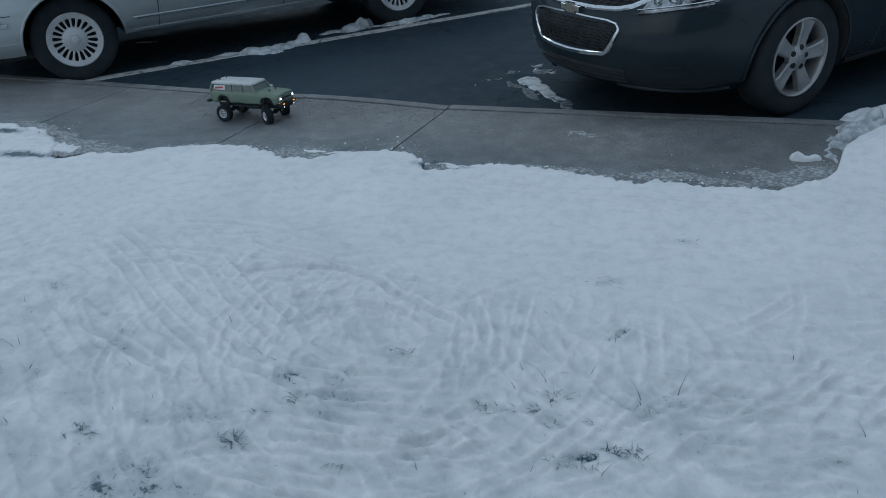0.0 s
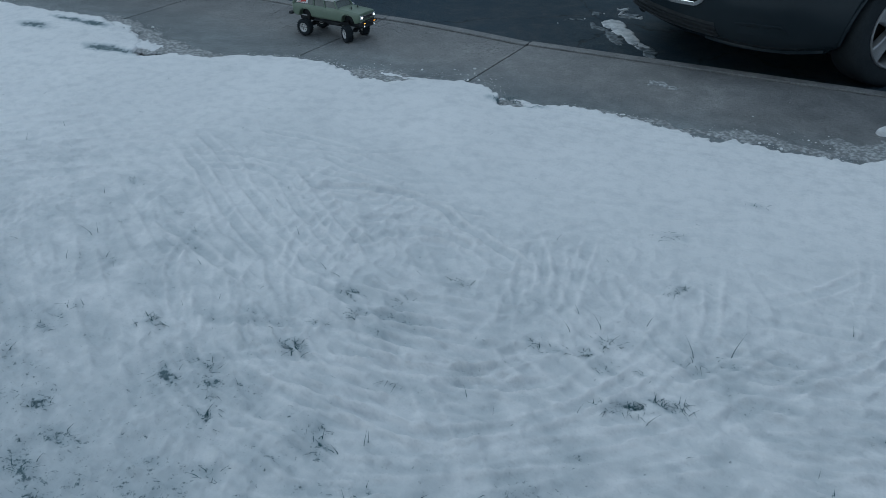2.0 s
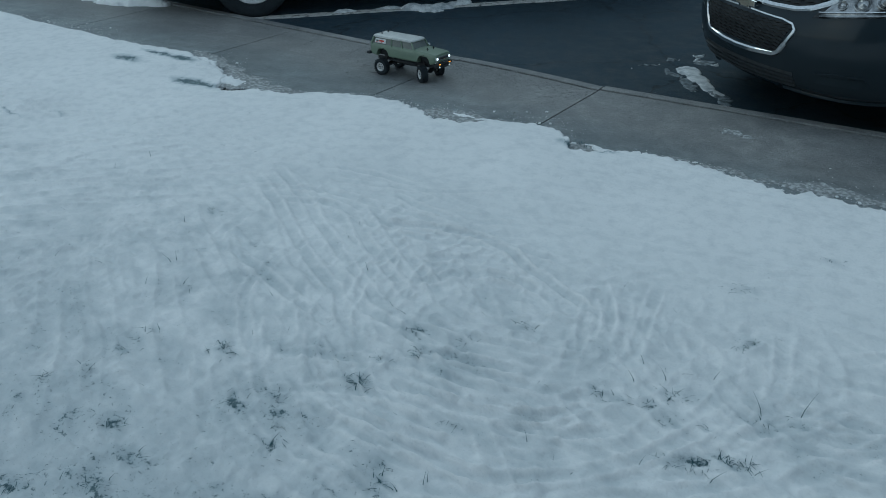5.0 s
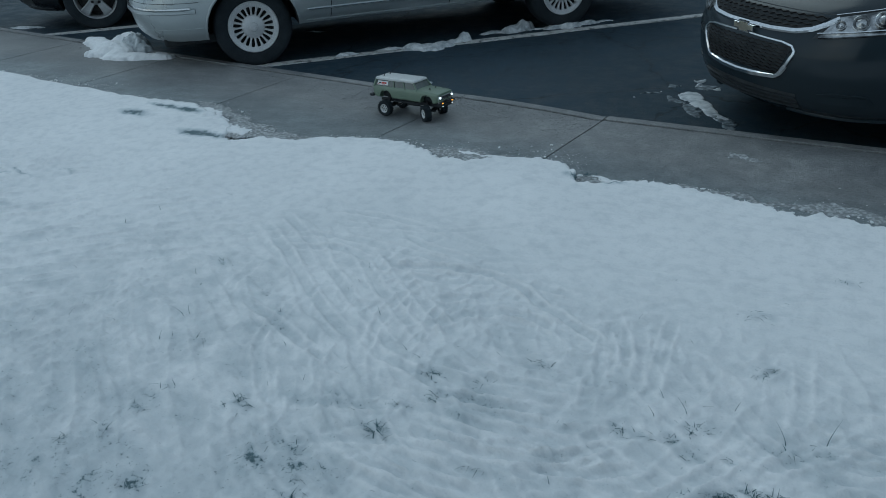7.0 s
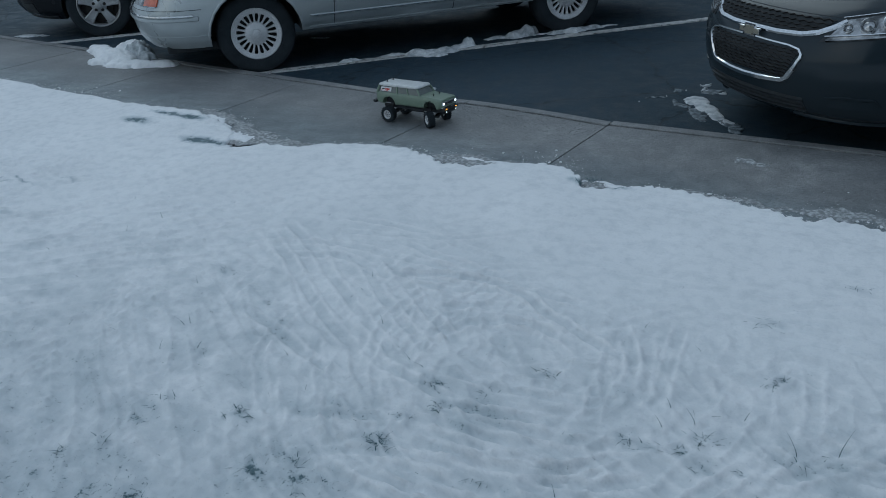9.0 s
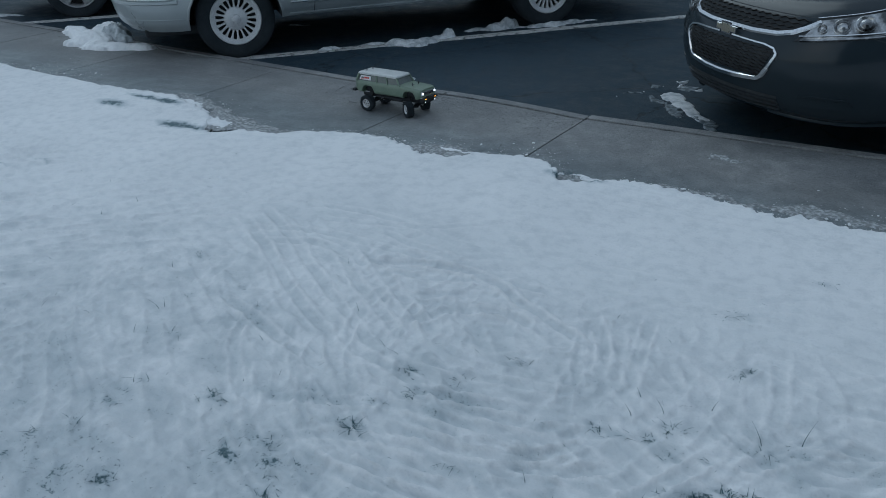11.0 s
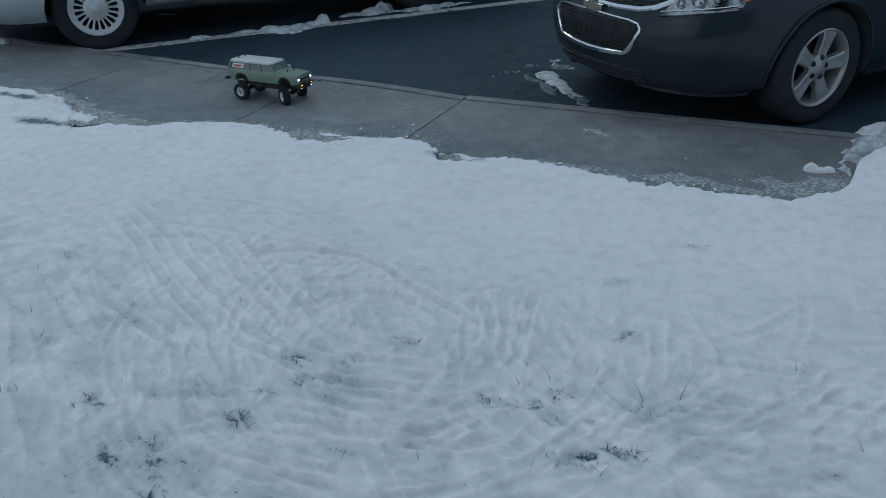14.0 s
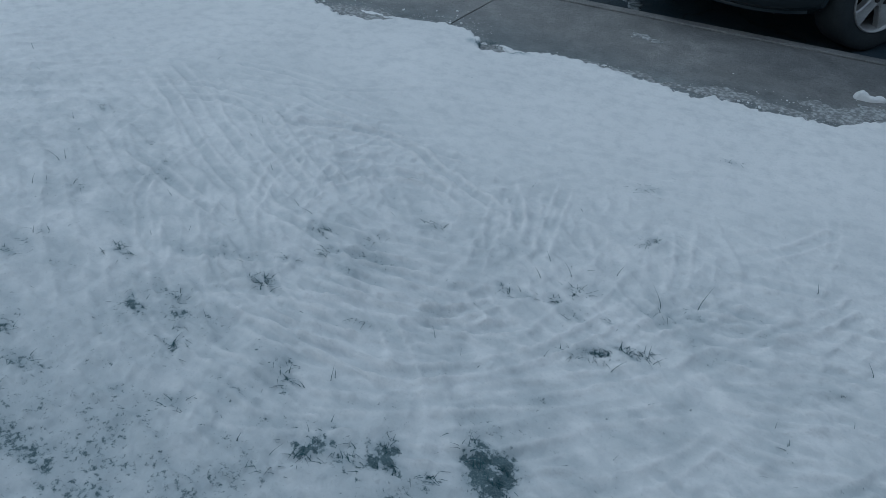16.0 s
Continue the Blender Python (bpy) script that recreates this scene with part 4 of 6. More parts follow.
for k, (x, y, r) in enumerate(((-0.09, 0.62, 0.005), (0.03, 0.82, 0.007), (0.10, 1.01, 0.008), (0.14, 1.19, 0.009), (0.20, 1.08, 0.014), (0.30, 0.84, 0.022))):
    snow_heap("snow_scrap", "small scrap of wet snow on the asphalt", (x, y), r * 1.6, r, 0.004 + 0.1 * r, 30 * k, 80 + k, LOT, SLUSH, 0.6, 24)


# ---- cars ----
def knots(pairs):
    px, py = [p[0] for p in pairs], [p[1] for p in pairs]

    def at(v):
        if v <= px[0]:
            return py[0]
        for i in range(len(px) - 1):
            if v <= px[i + 1]:
                f = (v - px[i]) / (px[i + 1] - px[i])
                f = f * f * (3 - 2 * f) * 0.5 + f * 0.5
                return py[i] + (py[i + 1] - py[i]) * f
        return py[-1]

    return at


class Shell:
    """The lower body of a car: stacked plan outlines between an underside and a shoulder line. Local x ahead from the front axle, y left."""

    def __init__(self, nose, tail, width, top, under, p=8.0, q=2.3, crown=0.03):
        self.nose, self.tail, self.width, self.top, self.under = (knots(k) for k in (nose, tail, width, top, under))
        self.p, self.q, self.crown = p, q, crown

    def level(self, x, z):
        zb, zt = self.under(x), self.top(x)
        return (z - zb) / (zt - zb)

    def ring(self, t):
        xf, xr = self.nose(t), self.tail(t)
        return (xf + xr) / 2, (xf - xr) / 2, self.width(t)

    def inside(self, x, y, z):
        t = min(max(self.level(x, z), 0), 1)
        xc, a, w = self.ring(t)
        return abs((x - xc) / a) ** self.p + abs(y / w) ** self.q < 1

    def reach(self, start, way):
        lo, hi = 0.0, 4.0
        for _ in range(34):
            mid = (lo + hi) / 2
            lo, hi = (mid, hi) if self.inside(*(start + way * mid)) else (lo, mid)
        return start + way * lo

    def spot(self, kind, a, z):
        """A place on the skin: 'f' at y = a from ahead, 's'/'r' at x = a on the left/right, 'p' at the plan angle a."""
        if kind == "f":
            return self.reach(Vector((-0.5, a, z)), Vector((1, 0, 0)))
        if kind in "sr":
            return self.reach(Vector((a, 0, z)), Vector((0, 1 if kind == "s" else -1, 0)))
        return self.reach(Vector((0, 0, z)), Vector((math.cos(radians(a)), math.sin(radians(a)), 0)))

    def skin(self, kind, a, z):
        e = 0.01 if kind != "p" else 0.6
        p = self.spot(kind, a, z)
        n = (self.spot(kind, a + e, z) - p).cross(self.spot(kind, a, z + 0.01) - p).normalized()
        if n.dot(Vector((p.x + 0.6 if kind in "fp" else 0, p.y, 0))) < 0:
            n = -n
        return p, n

    def mesh(self):
        sx, sy = [], []
        for k in range(17):
            y = 0.985 * (k / 16) ** 0.85
            sx.append((1 - y ** self.q) ** (1 / self.p))
            sy.append(y)
        x_end = sx[-1]
        for k in range(1, 40):
            x = x_end * (1 - 2 * k / 40)
            sx.append(x)
            sy.append((1 - abs(x) ** self.p) ** (1 / self.q))
        sx, sy = sx + [-v for v in sx[:17][::-1]], sy + sy[:17][::-1]
        plan = [(a, b) for a, b in zip(sx, sy)] + [(a, -b) for a, b in zip(sx[1:-1][::-1], sy[1:-1][::-1])]
        bm = bmesh.new()
        rings = []
        for t in [0.0, 0.03, 0.08, 0.14, 0.2, 0.27, 0.34, 0.41, 0.48, 0.55, 0.62, 0.69, 0.76, 0.82, 0.87, 0.91, 0.945, 0.97, 0.985, 1.0]:
            xc, a, w = self.ring(t)
            row = []
            for u, v in plan:
                x, y = xc + a * u, w * v
                zb, zt = self.under(x), self.top(x)
                row.append(bm.verts.new((x, y, zb + (zt - zb) * t)))
            rings.append(row)
        xc, a, w = self.ring(1.0)
        for k in (0.94, 0.86, 0.74, 0.58, 0.4, 0.2):
            rings.append([bm.verts.new((xc + a * u * k, w * v * k, self.top(xc + a * u * k) + self.crown * (1 - k * k))) for u, v in plan])
        n = len(plan)
        for lo, hi in zip(rings, rings[1:]):
            for k in range(n):
                bm.faces.new((lo[k], lo[(k + 1) % n], hi[(k + 1) % n], hi[k]))
        bm.faces.new(rings[0][::-1])
        bm.faces.new(rings[-1])
        bmesh.ops.recalc_face_normals(bm, faces=bm.faces)
        return bm


def cut_wheel_wells(body, hubs, r, z, y0):
    """Cuts round wells from both sides of a body and lines them."""
    bm = bmesh.new()
    for x in hubs:
        for s in (1, -1):
            add_lathe(bm, [(0.0, s * y0), (r * 0.99, s * y0), (r, s * (y0 + 0.02)), (r, s * 1.5), (0.0, s * 1.5)], 56, "y", Matrix.Translation((x, 0, z)))
    bmesh.ops.recalc_face_normals(bm, faces=bm.faces)
    cutter = part("cutter", bm, LINER)
    bpy.context.view_layer.update()
    cutter.matrix_world = body.matrix_world
    mod = body.modifiers.new("wells", "BOOLEAN")
    mod.operation, mod.object, mod.solver = "DIFFERENCE", cutter, "EXACT"
    bpy.context.view_layer.update()
    cut = bpy.data.meshes.new_from_object(body.evaluated_get(bpy.context.evaluated_depsgraph_get()))
    paint = body.data.materials[0]
    body.modifiers.clear()
    body.data = cut
    bpy.data.objects.remove(cutter)
    cut.materials.clear()
    cut.materials.append(paint)
    cut.materials.append(LINER)
    for f in cut.polygons:
        c = f.center
        d = min(math.hypot(c.x - x, c.z - z) for x in hubs)
        f.material_index = 1 if (d < r + 0.002 and abs(c.y) > y0 - 0.01) and (d < r - 0.004 or abs(f.normal.y) < 0.5) and abs(c.y) >= y0 - 0.005 and (abs(d - r) < 0.012 or abs(abs(c.y) - y0) < 0.03) else 0
        f.use_smooth = True
    cut.set_sharp_from_angle(angle=radians(35))


def ribbon(shell, pts, width, proud, sink=0.006, per=6):
    """A moulded strip that follows the skin through (kind, a, z) points."""
    samples = []
    for (k0, a0, z0), (k1, a1, z1) in zip(pts, pts[1:]):
        for i in range(per):
            f = i / per
            samples.append(shell.skin(k0, a0 + (a1 - a0) * f, z0 + (z1 - z0) * f))
    samples.append(shell.skin(*pts[-1]))
    bm = bmesh.new()
    rows = []
    last = len(samples) - 1
    for i, (p, n) in enumerate(samples):
        t = (samples[min(i + 1, last)][0] - samples[max(i - 1, 0)][0]).normalized()
        b = t.cross(n).normalized()
        w = (width[0] + (width[1] - width[0]) * i / last if isinstance(width, tuple) else width) / 2
        rows.append([bm.verts.new(p + b * w * s + n * h) for s, h in ((-1, -sink), (-1, proud * 0.4), (-0.6, proud), (0.6, proud), (1, proud * 0.4), (1, -sink))])
    for a, b in zip(rows, rows[1:]):
        for j in range(5):
            bm.faces.new((a[j], b[j], b[j + 1], a[j + 1]))
        bm.faces.new((a[5], b[5], b[0], a[0]))
    bm.faces.new(rows[0])
    bm.faces.new(rows[-1][::-1])
    bmesh.ops.recalc_face_normals(bm, faces=bm.faces)
    return bm


def patch(shell, corners, proud, n=10, m=6, sink=0.01):
    """A panel on the skin between four (kind, a, z) corners: lower inner, lower outer, upper outer, upper inner."""
    (k, a0, z0), (_, a1, z1), (_, a2, z2), (_, a3, z3) = corners
    bm = bmesh.new()
    top, low = [], []
    for j in range(m + 1):
        v = j / m
        rt, rl = [], []
        for i in range(n + 1):
            u = i / n
            a = (a0 * (1 - u) + a1 * u) * (1 - v) + (a3 * (1 - u) + a2 * u) * v
            z = (z0 * (1 - u) + z1 * u) * (1 - v) + (z3 * (1 - u) + z2 * u) * v
            p, nn = shell.skin(k, a, z)
            rt.append(bm.verts.new(p + nn * proud))
            rl.append(bm.verts.new(p - nn * sink))
        top.append(rt)
        low.append(rl)
    for j in range(m):
        for i in range(n):
            bm.faces.new((top[j][i], top[j][i + 1], top[j + 1][i + 1], top[j + 1][i]))
    loop_t = top[0] + [r[-1] for r in top[1:-1]] + top[-1][::-1] + [r[0] for r in top[1:-1]][::-1]
    loop_l = low[0] + [r[-1] for r in low[1:-1]] + low[-1][::-1] + [r[0] for r in low[1:-1]][::-1]
    for i in range(len(loop_t)):
        k2 = (i + 1) % len(loop_t)
        bm.faces.new((loop_t[i], loop_l[i], loop_l[k2], loop_t[k2]))
    bmesh.ops.delete(bm, geom=[v for v in bm.verts if not v.link_faces], context="VERTS")
    bmesh.ops.recalc_face_normals(bm, faces=bm.faces)
    return bm


def tyre_mesh(r, rim, w, blocks=0, block_h=0.0):
    h = w / 2
    bm = lathe([(rim, -h * 0.86), (rim + (r - rim) * 0.6, -h), (r - 0.14 * (r - rim), -h * 0.93), (r - 0.03 * (r - rim), -h * 0.80), (r, -h * 0.5), (r, h * 0.5),
                (r - 0.03 * (r - rim), h * 0.80), (r - 0.14 * (r - rim), h * 0.93), (r - 0.3 * (r - rim), h * 0.985), (rim + (r - rim) * 0.6, h), (rim + (r - rim) * 0.25, h * 0.97),
                (rim, h * 0.86), (rim - 0.004, h * 0.6), (rim - 0.004, -h * 0.6), (rim, -h * 0.86)], 64)
    for k in range(blocks):
        a = 2 * math.pi * k / blocks
        for s in (-1, 1):
            mm = Matrix.Rotation(-a - 0.5 * s * math.pi / blocks, 4, "Y") @ Matrix.Translation((r, 0, 0)) @ Matrix.Rotation(0.35 * s, 4, "X")
            add_box(bm, (-block_h, 0.04 * h if s > 0 else -1.02 * h, -0.28 * math.pi * r / blocks), (block_h, 1.02 * h if s > 0 else -0.04 * h, 0.28 * math.pi * r / blocks), 0, mm)
    return bm


def wheel_five_spoke(parent, at, side, turn=0.0):
    """A five-spoke alloy wheel; its face looks along local y."""
    rim = lathe([(0.226, 0.100), (0.228, 0.088), (0.214, 0.082), (0.206, 0.02), (0.204, -0.1), (0.198, -0.1), (0.199, 0.02), (0.205, 0.078), (0.213, 0.098), (0.220, 0.104), (0.226, 0.100)], 64)
    add_lathe(rim, [(0.0, 0.094), (0.030, 0.093), (0.052, 0.088), (0.078, 0.080), (0.080, 0.05), (0.0, 0.05)], 40)
    spokes = []
    for k in range(5):
        m = Matrix.Rotation(-(math.pi / 2 + turn + 2 * math.pi * k / 5), 4, "Y")
        rows = []
        bm = bmesh.new()
        for r, w, y in ((0.05, 0.034, 0.083), (0.09, 0.037, 0.084), (0.13, 0.040, 0.088), (0.17, 0.046, 0.092), (0.202, 0.055, 0.092), (0.212, 0.060, 0.09)):
            rows.append([bm.verts.new(m @ Vector((r, yy, s * w * f))) for s, f, yy in ((-1, 1.05, y - 0.04), (-1, 1, y - 0.006), (-1, 0.8, y), (-1, 0.18, y - 0.002), (1, 0.18, y - 0.002), (1, 0.8, y), (1, 1, y - 0.006), (1, 1.05, y - 0.04))])
        for a, b in zip(rows, rows[1:]):
            for j in range(7):
                bm.faces.new((a[j], b[j], b[j + 1], a[j + 1]))
        bm.faces.new(rows[0])
        bm.faces.new(rows[-1][::-1])
        bmesh.ops.recalc_face_normals(bm, faces=bm.faces)
        spokes.append(bm)
    w = part("wheel", rim, ALLOY, parent, "grey five-spoke alloy wheel", smooth=32)
    w.matrix_local = pose(*at, 0, 0, 0 if side > 0 else 180)
    for bm in spokes:
        part("spoke", bm, ALLOY, w, smooth=32)
    part("tyre", tyre_mesh(0.335, 0.222, 0.215), RUBBER, w, smooth=40)
    bm = lathe([(0.0, 0.02), (0.145, 0.02), (0.15, 0.016), (0.15, -0.01), (0.196, -0.012), (0.196, -0.03), (0.0, -0.03)], 40)
    part("brake_disc", bm, DARK_ALLOY, w, smooth=30)
    for k in range(5):
        a = math.pi / 2 + turn + 2 * math.pi * k / 5
        m = Matrix.Translation((0.057 * math.cos(a), 0, 0.057 * math.sin(a)))
        part("lug_nut", lathe([(0.0, 0.092), (0.012, 0.093), (0.0155, 0.089), (0.0175, 0.084), (0.0175, 0.06), (0.0, 0.06)], 12, "y", m), DARK_ALLOY, w, smooth=35)
    part("centre_cap", lathe([(0.0, 0.1), (0.022, 0.098), (0.028, 0.092), (0.028, 0.08), (0.0, 0.08)], 24), ALLOY, w, smooth=35)
    return w


def wheel_many_spoke(parent, at, side):
    """A wheel with a dished centre and a ring of short teardrop spokes."""
    n = 20
    bm = lathe([(0.216, 0.098), (0.218, 0.088), (0.206, 0.08), (0.196, -0.1), (0.19, -0.1), (0.194, 0.06), (0.172, 0.082), (0.170, 0.094), (0.196, 0.100), (0.209, 0.104), (0.216, 0.098)], 80)
    w = part("wheel", bm, BRIGHT_ALLOY, parent, "silver wheel with a ring of short spokes", smooth=32)
    w.matrix_local = pose(*at, 0, 0, 0 if side > 0 else 180)
    part("hub_dish", lathe([(0.0, 0.100), (0.035, 0.099), (0.040, 0.094), (0.078, 0.088), (0.092, 0.084), (0.098, 0.078), (0.098, 0.05), (0.0, 0.05)], 48), BRIGHT_ALLOY, w, smooth=32)
    bm = bmesh.new()
    rows = []
    for r, v, y in ((0.09, 0.0100, 0.080), (0.12, 0.0068, 0.084), (0.15, 0.0085, 0.090), (0.168, 0.0125, 0.094), (0.176, 0.018, 0.095)):
        rows.append([bm.verts.new((r, yy, s)) for s, yy in ((-v, y - 0.03), (-v, y - 0.004), (-0.5 * v, y), (0.5 * v, y), (v, y - 0.004), (v, y - 0.03))])
    for a, b in zip(rows, rows[1:]):
        for j in range(5):
            bm.faces.new((a[j], b[j], b[j + 1], a[j + 1]))
    bmesh.ops.recalc_face_normals(bm, faces=bm.faces)
    first = part("spoke", bm, BRIGHT_ALLOY, w, smooth=32)
    for k in range(1, n):
        ob = new("spoke", first.data)
        ob.parent = w
        ob.matrix_local = Matrix.Rotation(-2 * math.pi * k / n, 4, "Y")
    part("tyre", tyre_mesh(0.335, 0.212, 0.22), RUBBER, w, smooth=40)
    part("brake_disc", lathe([(0.0, 0.03), (0.185, 0.03), (0.19, 0.0), (0.0, 0.0)], 40), LINER, w, smooth=30)
    part("centre_cap", lathe([(0.0, 0.106), (0.02, 0.105), (0.03, 0.101), (0.031, 0.09), (0.0, 0.09)], 28), BRIGHT_ALLOY, w, smooth=35)
    return w


def cabin(car, belt, front, rear, half, roof_z, roof_front, roof_rear, roof_half, paint):
    """Glasshouse, roof and pillars."""
    def loop(x0, x1, w, z, n=8):
        pts = []
        for sx, sy in ((1, 1), (-1, 1), (-1, -1), (1, -1)):
            cx, cy = (x1 if sx > 0 else x0), w * sy
            r = 0.12
            for k in range(n + 1):
                a = math.pi / 2 * k / n
                c, s = math.cos(a), math.sin(a)
                u, v = (c, s) if sx * sy > 0 else (s, c)
                pts.append(Vector((cx - sx * r * (1 - u), cy - sy * r * (1 - v), z)))
        return pts
    rows = []
    for f in (0.0, 0.3, 0.6, 0.85, 1.0):
        g = f ** 1.15
        rows.append(loop(rear + (roof_rear - rear) * g, front + (roof_front - front) * g, half + (roof_half - half) * g, belt + (roof_z - 0.03 - belt) * f))
    bm = bmesh.new()
    vs = [[bm.verts.new(p) for p in r] for r in rows]
    n = len(vs[0])
    for a, b in zip(vs, vs[1:]):
        for k in range(n):
            bm.faces.new((a[k], a[(k + 1) % n], b[(k + 1) % n], b[k]))
    bm.faces.new(vs[0][::-1])
    bm.faces.new(vs[-1])
    bmesh.ops.recalc_face_normals(bm, faces=bm.faces)
    part("glasshouse", bm, CAR_GLASS, car, "dark window glass", smooth=40)
    bm = bmesh.new()
    rings = []
    for k, dz in ((1.01, -0.012), (1.012, 0.0), (0.99, 0.016), (0.93, 0.03), (0.75, 0.042), (0.4, 0.052)):
        mid = (roof_front + roof_rear) / 2
        rings.append([bm.verts.new((mid + (p.x - mid) * k, p.y * k, roof_z - 0.03 + dz)) for p in rows[-1]])
    for a, b in zip(rings, rings[1:]):
        for k in range(n):
            bm.faces.new((a[k], a[(k + 1) % n], b[(k + 1) % n], b[k]))
    bm.faces.new(rings[0][::-1])
    bm.faces.new(rings[-1])
    bmesh.ops.recalc_face_normals(bm, faces=bm.faces)
    part("roof", bm, paint, car, smooth=40)
    for s in (1, -1):
        for f0, f1, r in ((front - 0.06, roof_front - 0.05, 0.035), ((front + rear) / 2, (roof_front + roof_rear) / 2, 0.03), (rear + 0.08, roof_rear + 0.06, 0.05)):
            bm = bmesh.new()
            add_tube(bm, [(f0 + (f1 - f0) * k / 4, s * (half + (roof_half - half) * (k / 4) - 0.012), belt - 0.01 + (roof_z - 0.035 - belt) * k / 4) for k in range(5)], r, 10)
            part("pillar", bm, paint, car, smooth=50)


def car_at(name, label, hub, head, rim_y):
    """An empty for a car whose front left wheel face stands at hub; head: the way its tail points, in degrees."""
    a = radians(head)
    left = Vector((math.sin(a), -math.cos(a), 0))
    o = Vector((hub[0], hub[1], LOT)) - left * rim_y
    return thing(name, label, "car", pose(*o, 0, 0, head + 180), "parked cars")


def dark_sedan():
    car = car_at("sedan", "charcoal sedan with chrome-framed split grille, parked nose to the kerb", (2.036, 0.410), 54.3, 0.885)
    sh = Shell(nose=[(0, 0.81), (0.08, 0.90), (0.2, 0.945), (0.4, 0.98), (0.6, 0.985), (0.76, 0.955), (0.88, 0.89), (0.95, 0.83), (1, 0.75)],
               tail=[(0, -3.62), (0.3, -3.86), (0.6, -3.88), (1, -3.72)],
               width=[(0, 0.80), (0.12, 0.885), (0.3, 0.915), (0.55, 0.928), (0.72, 0.925), (0.86, 0.895), (0.95, 0.84), (1, 0.78)],
               top=[(-3.9, 1.0), (-3.0, 1.06), (-0.9, 1.0), (-0.2, 0.955), (0.4, 0.885), (0.8, 0.815), (1.0, 0.765)],
               under=[(-3.9, 0.26), (-3.0, 0.2), (-0.5, 0.19), (0.5, 0.19), (0.95, 0.20)], p=7.0, q=2.3)
    body = part("body", sh.mesh(), CHARCOAL, car, smooth=40)
    cut_wheel_wells(body, (0.0, -2.737), 0.375, 0.335, 0.55)
    for x in (0.0, -2.737):
        for s in (1, -1):
            wheel_five_spoke(car, (x, s * 0.785, 0.335), s, radians(12) * s)
    cabin(car, 0.975, -0.62, -3.35, 0.80, 1.46, -1.3, -2.7, 0.60, CHARCOAL)
    for s, k in ((1, "s"), (-1, "r")):
        pts = [(k, 0.385 * math.cos(radians(a)), 0.335 + 0.385 * math.sin(radians(a))) for a in range(-10, 191, 10)]
        part("arch_lip", ribbon(sh, pts, 0.022, 0.006, per=3), CHARCOAL, car, smooth=40)
    # upper grille, chrome blade, lower grille
    upper = part("upper_grille", patch(sh, [("f", -0.40, 0.685), ("f", 0.40, 0.685), ("f", 0.46, 0.755), ("f", -0.46, 0.755)], 0.003, 24, 4), LINER, car, "black upper grille mesh")
    lower = part("lower_grille", patch(sh, [("f", -0.295, 0.446), ("f", 0.295, 0.446), ("f", 0.375, 0.600), ("f", -0.375, 0.600)], 0.003, 24, 8), LINER, car, "black honeycomb lower grille")
    for owner, z0, rows, h0, h1 in ((upper, 0.697, 4, 0.41, 0.45), (lower, 0.452, 9, 0.30, 0.37)):
        for j in range(rows):
            z = z0 + 0.0180 * j
            half = h0 + (h1 - h0) * j / (rows - 1)
            n = int(half / 0.026)
            pts = [("f", -half + half * i / n, z + (0.0036 if i % 2 else -0.0036)) for i in range(2 * n + 1)]
            part("mesh_bar", ribbon(sh, pts, 0.0055, 0.011, 0.004, 2), DARK_ALLOY, owner)
    blade = [(0.0, 0.668), (0.18, 0.668), (0.34, 0.676), (0.42, 0.694), (0.47, 0.722), (0.51, 0.752)]
    part("grille_blade", ribbon(sh, [("f", -y, z) for y, z in blade[::-1]] + [("f", y, z) for y, z in blade[1:]], 0.032, 0.014), CHROME, car, "chrome grille bar", smooth=35)
    rim = [(0.055, 0.624), (0.30, 0.617), (0.365, 0.604), (0.388, 0.580), (0.386, 0.560), (0.352, 0.500), (0.315, 0.445), (0.290, 0.430), (0.13, 0.416), (0.0, 0.412)]
    low_rim, high_rim = rim[5:], rim[:6]
    frame_ = part("grille_frame", ribbon(sh, [("f", y, z) for y, z in low_rim] + [("f", -y, z) for y, z in low_rim[:-1][::-1]], 0.032, 0.015, per=4), CHROME, car, "chrome grille surround", smooth=35)
    for s in (1, -1):
        part("frame_side", ribbon(sh, [("f", s * y, z) for y, z in high_rim], (0.012, 0.024), 0.013, per=4), CHROME, frame_, smooth=35)
    p, nn = sh.skin("f", 0.0, 0.645)
    face = Matrix.Translation(p + nn * 0.014) @ Matrix(((0, 0, 1, 0), (1, 0, 0, 0), (0, 1, 0, 0), (0, 0, 0, 1)))
    cross = [(-0.088, -0.016), (-0.04, -0.016), (-0.036, -0.032), (0.044, -0.032), (0.040, -0.016), (0.088, -0.016), (0.088, 0.016), (0.04, 0.016), (0.036, 0.032), (-0.044, 0.032), (-0.040, 0.016), (-0.088, 0.016)]
    bm = add_prism(bmesh.new(), cross, 0, 0.012, face)
    bmesh.ops.recalc_face_normals(bm, faces=bm.faces)
    badge = part("badge", bm, CHROME, car, "plain cross-shaped badge, dull gold in a chrome rim")
    bm = add_prism(bmesh.new(), [(y * 0.9, z * 0.76) for y, z in cross], 0.010, 0.0145, face)
    bmesh.ops.recalc_face_normals(bm, faces=bm.faces)
    part("badge_face", bm, GOLD, badge)
    # lower intake, lip and fog recesses
    intake = part("lower_intake", patch(sh, [("f", -0.40, 0.262), ("f", 0.40, 0.262), ("f", 0.40, 0.345), ("f", -0.40, 0.345)], 0.002, 20, 3), LINER, car, "black lower air intake")
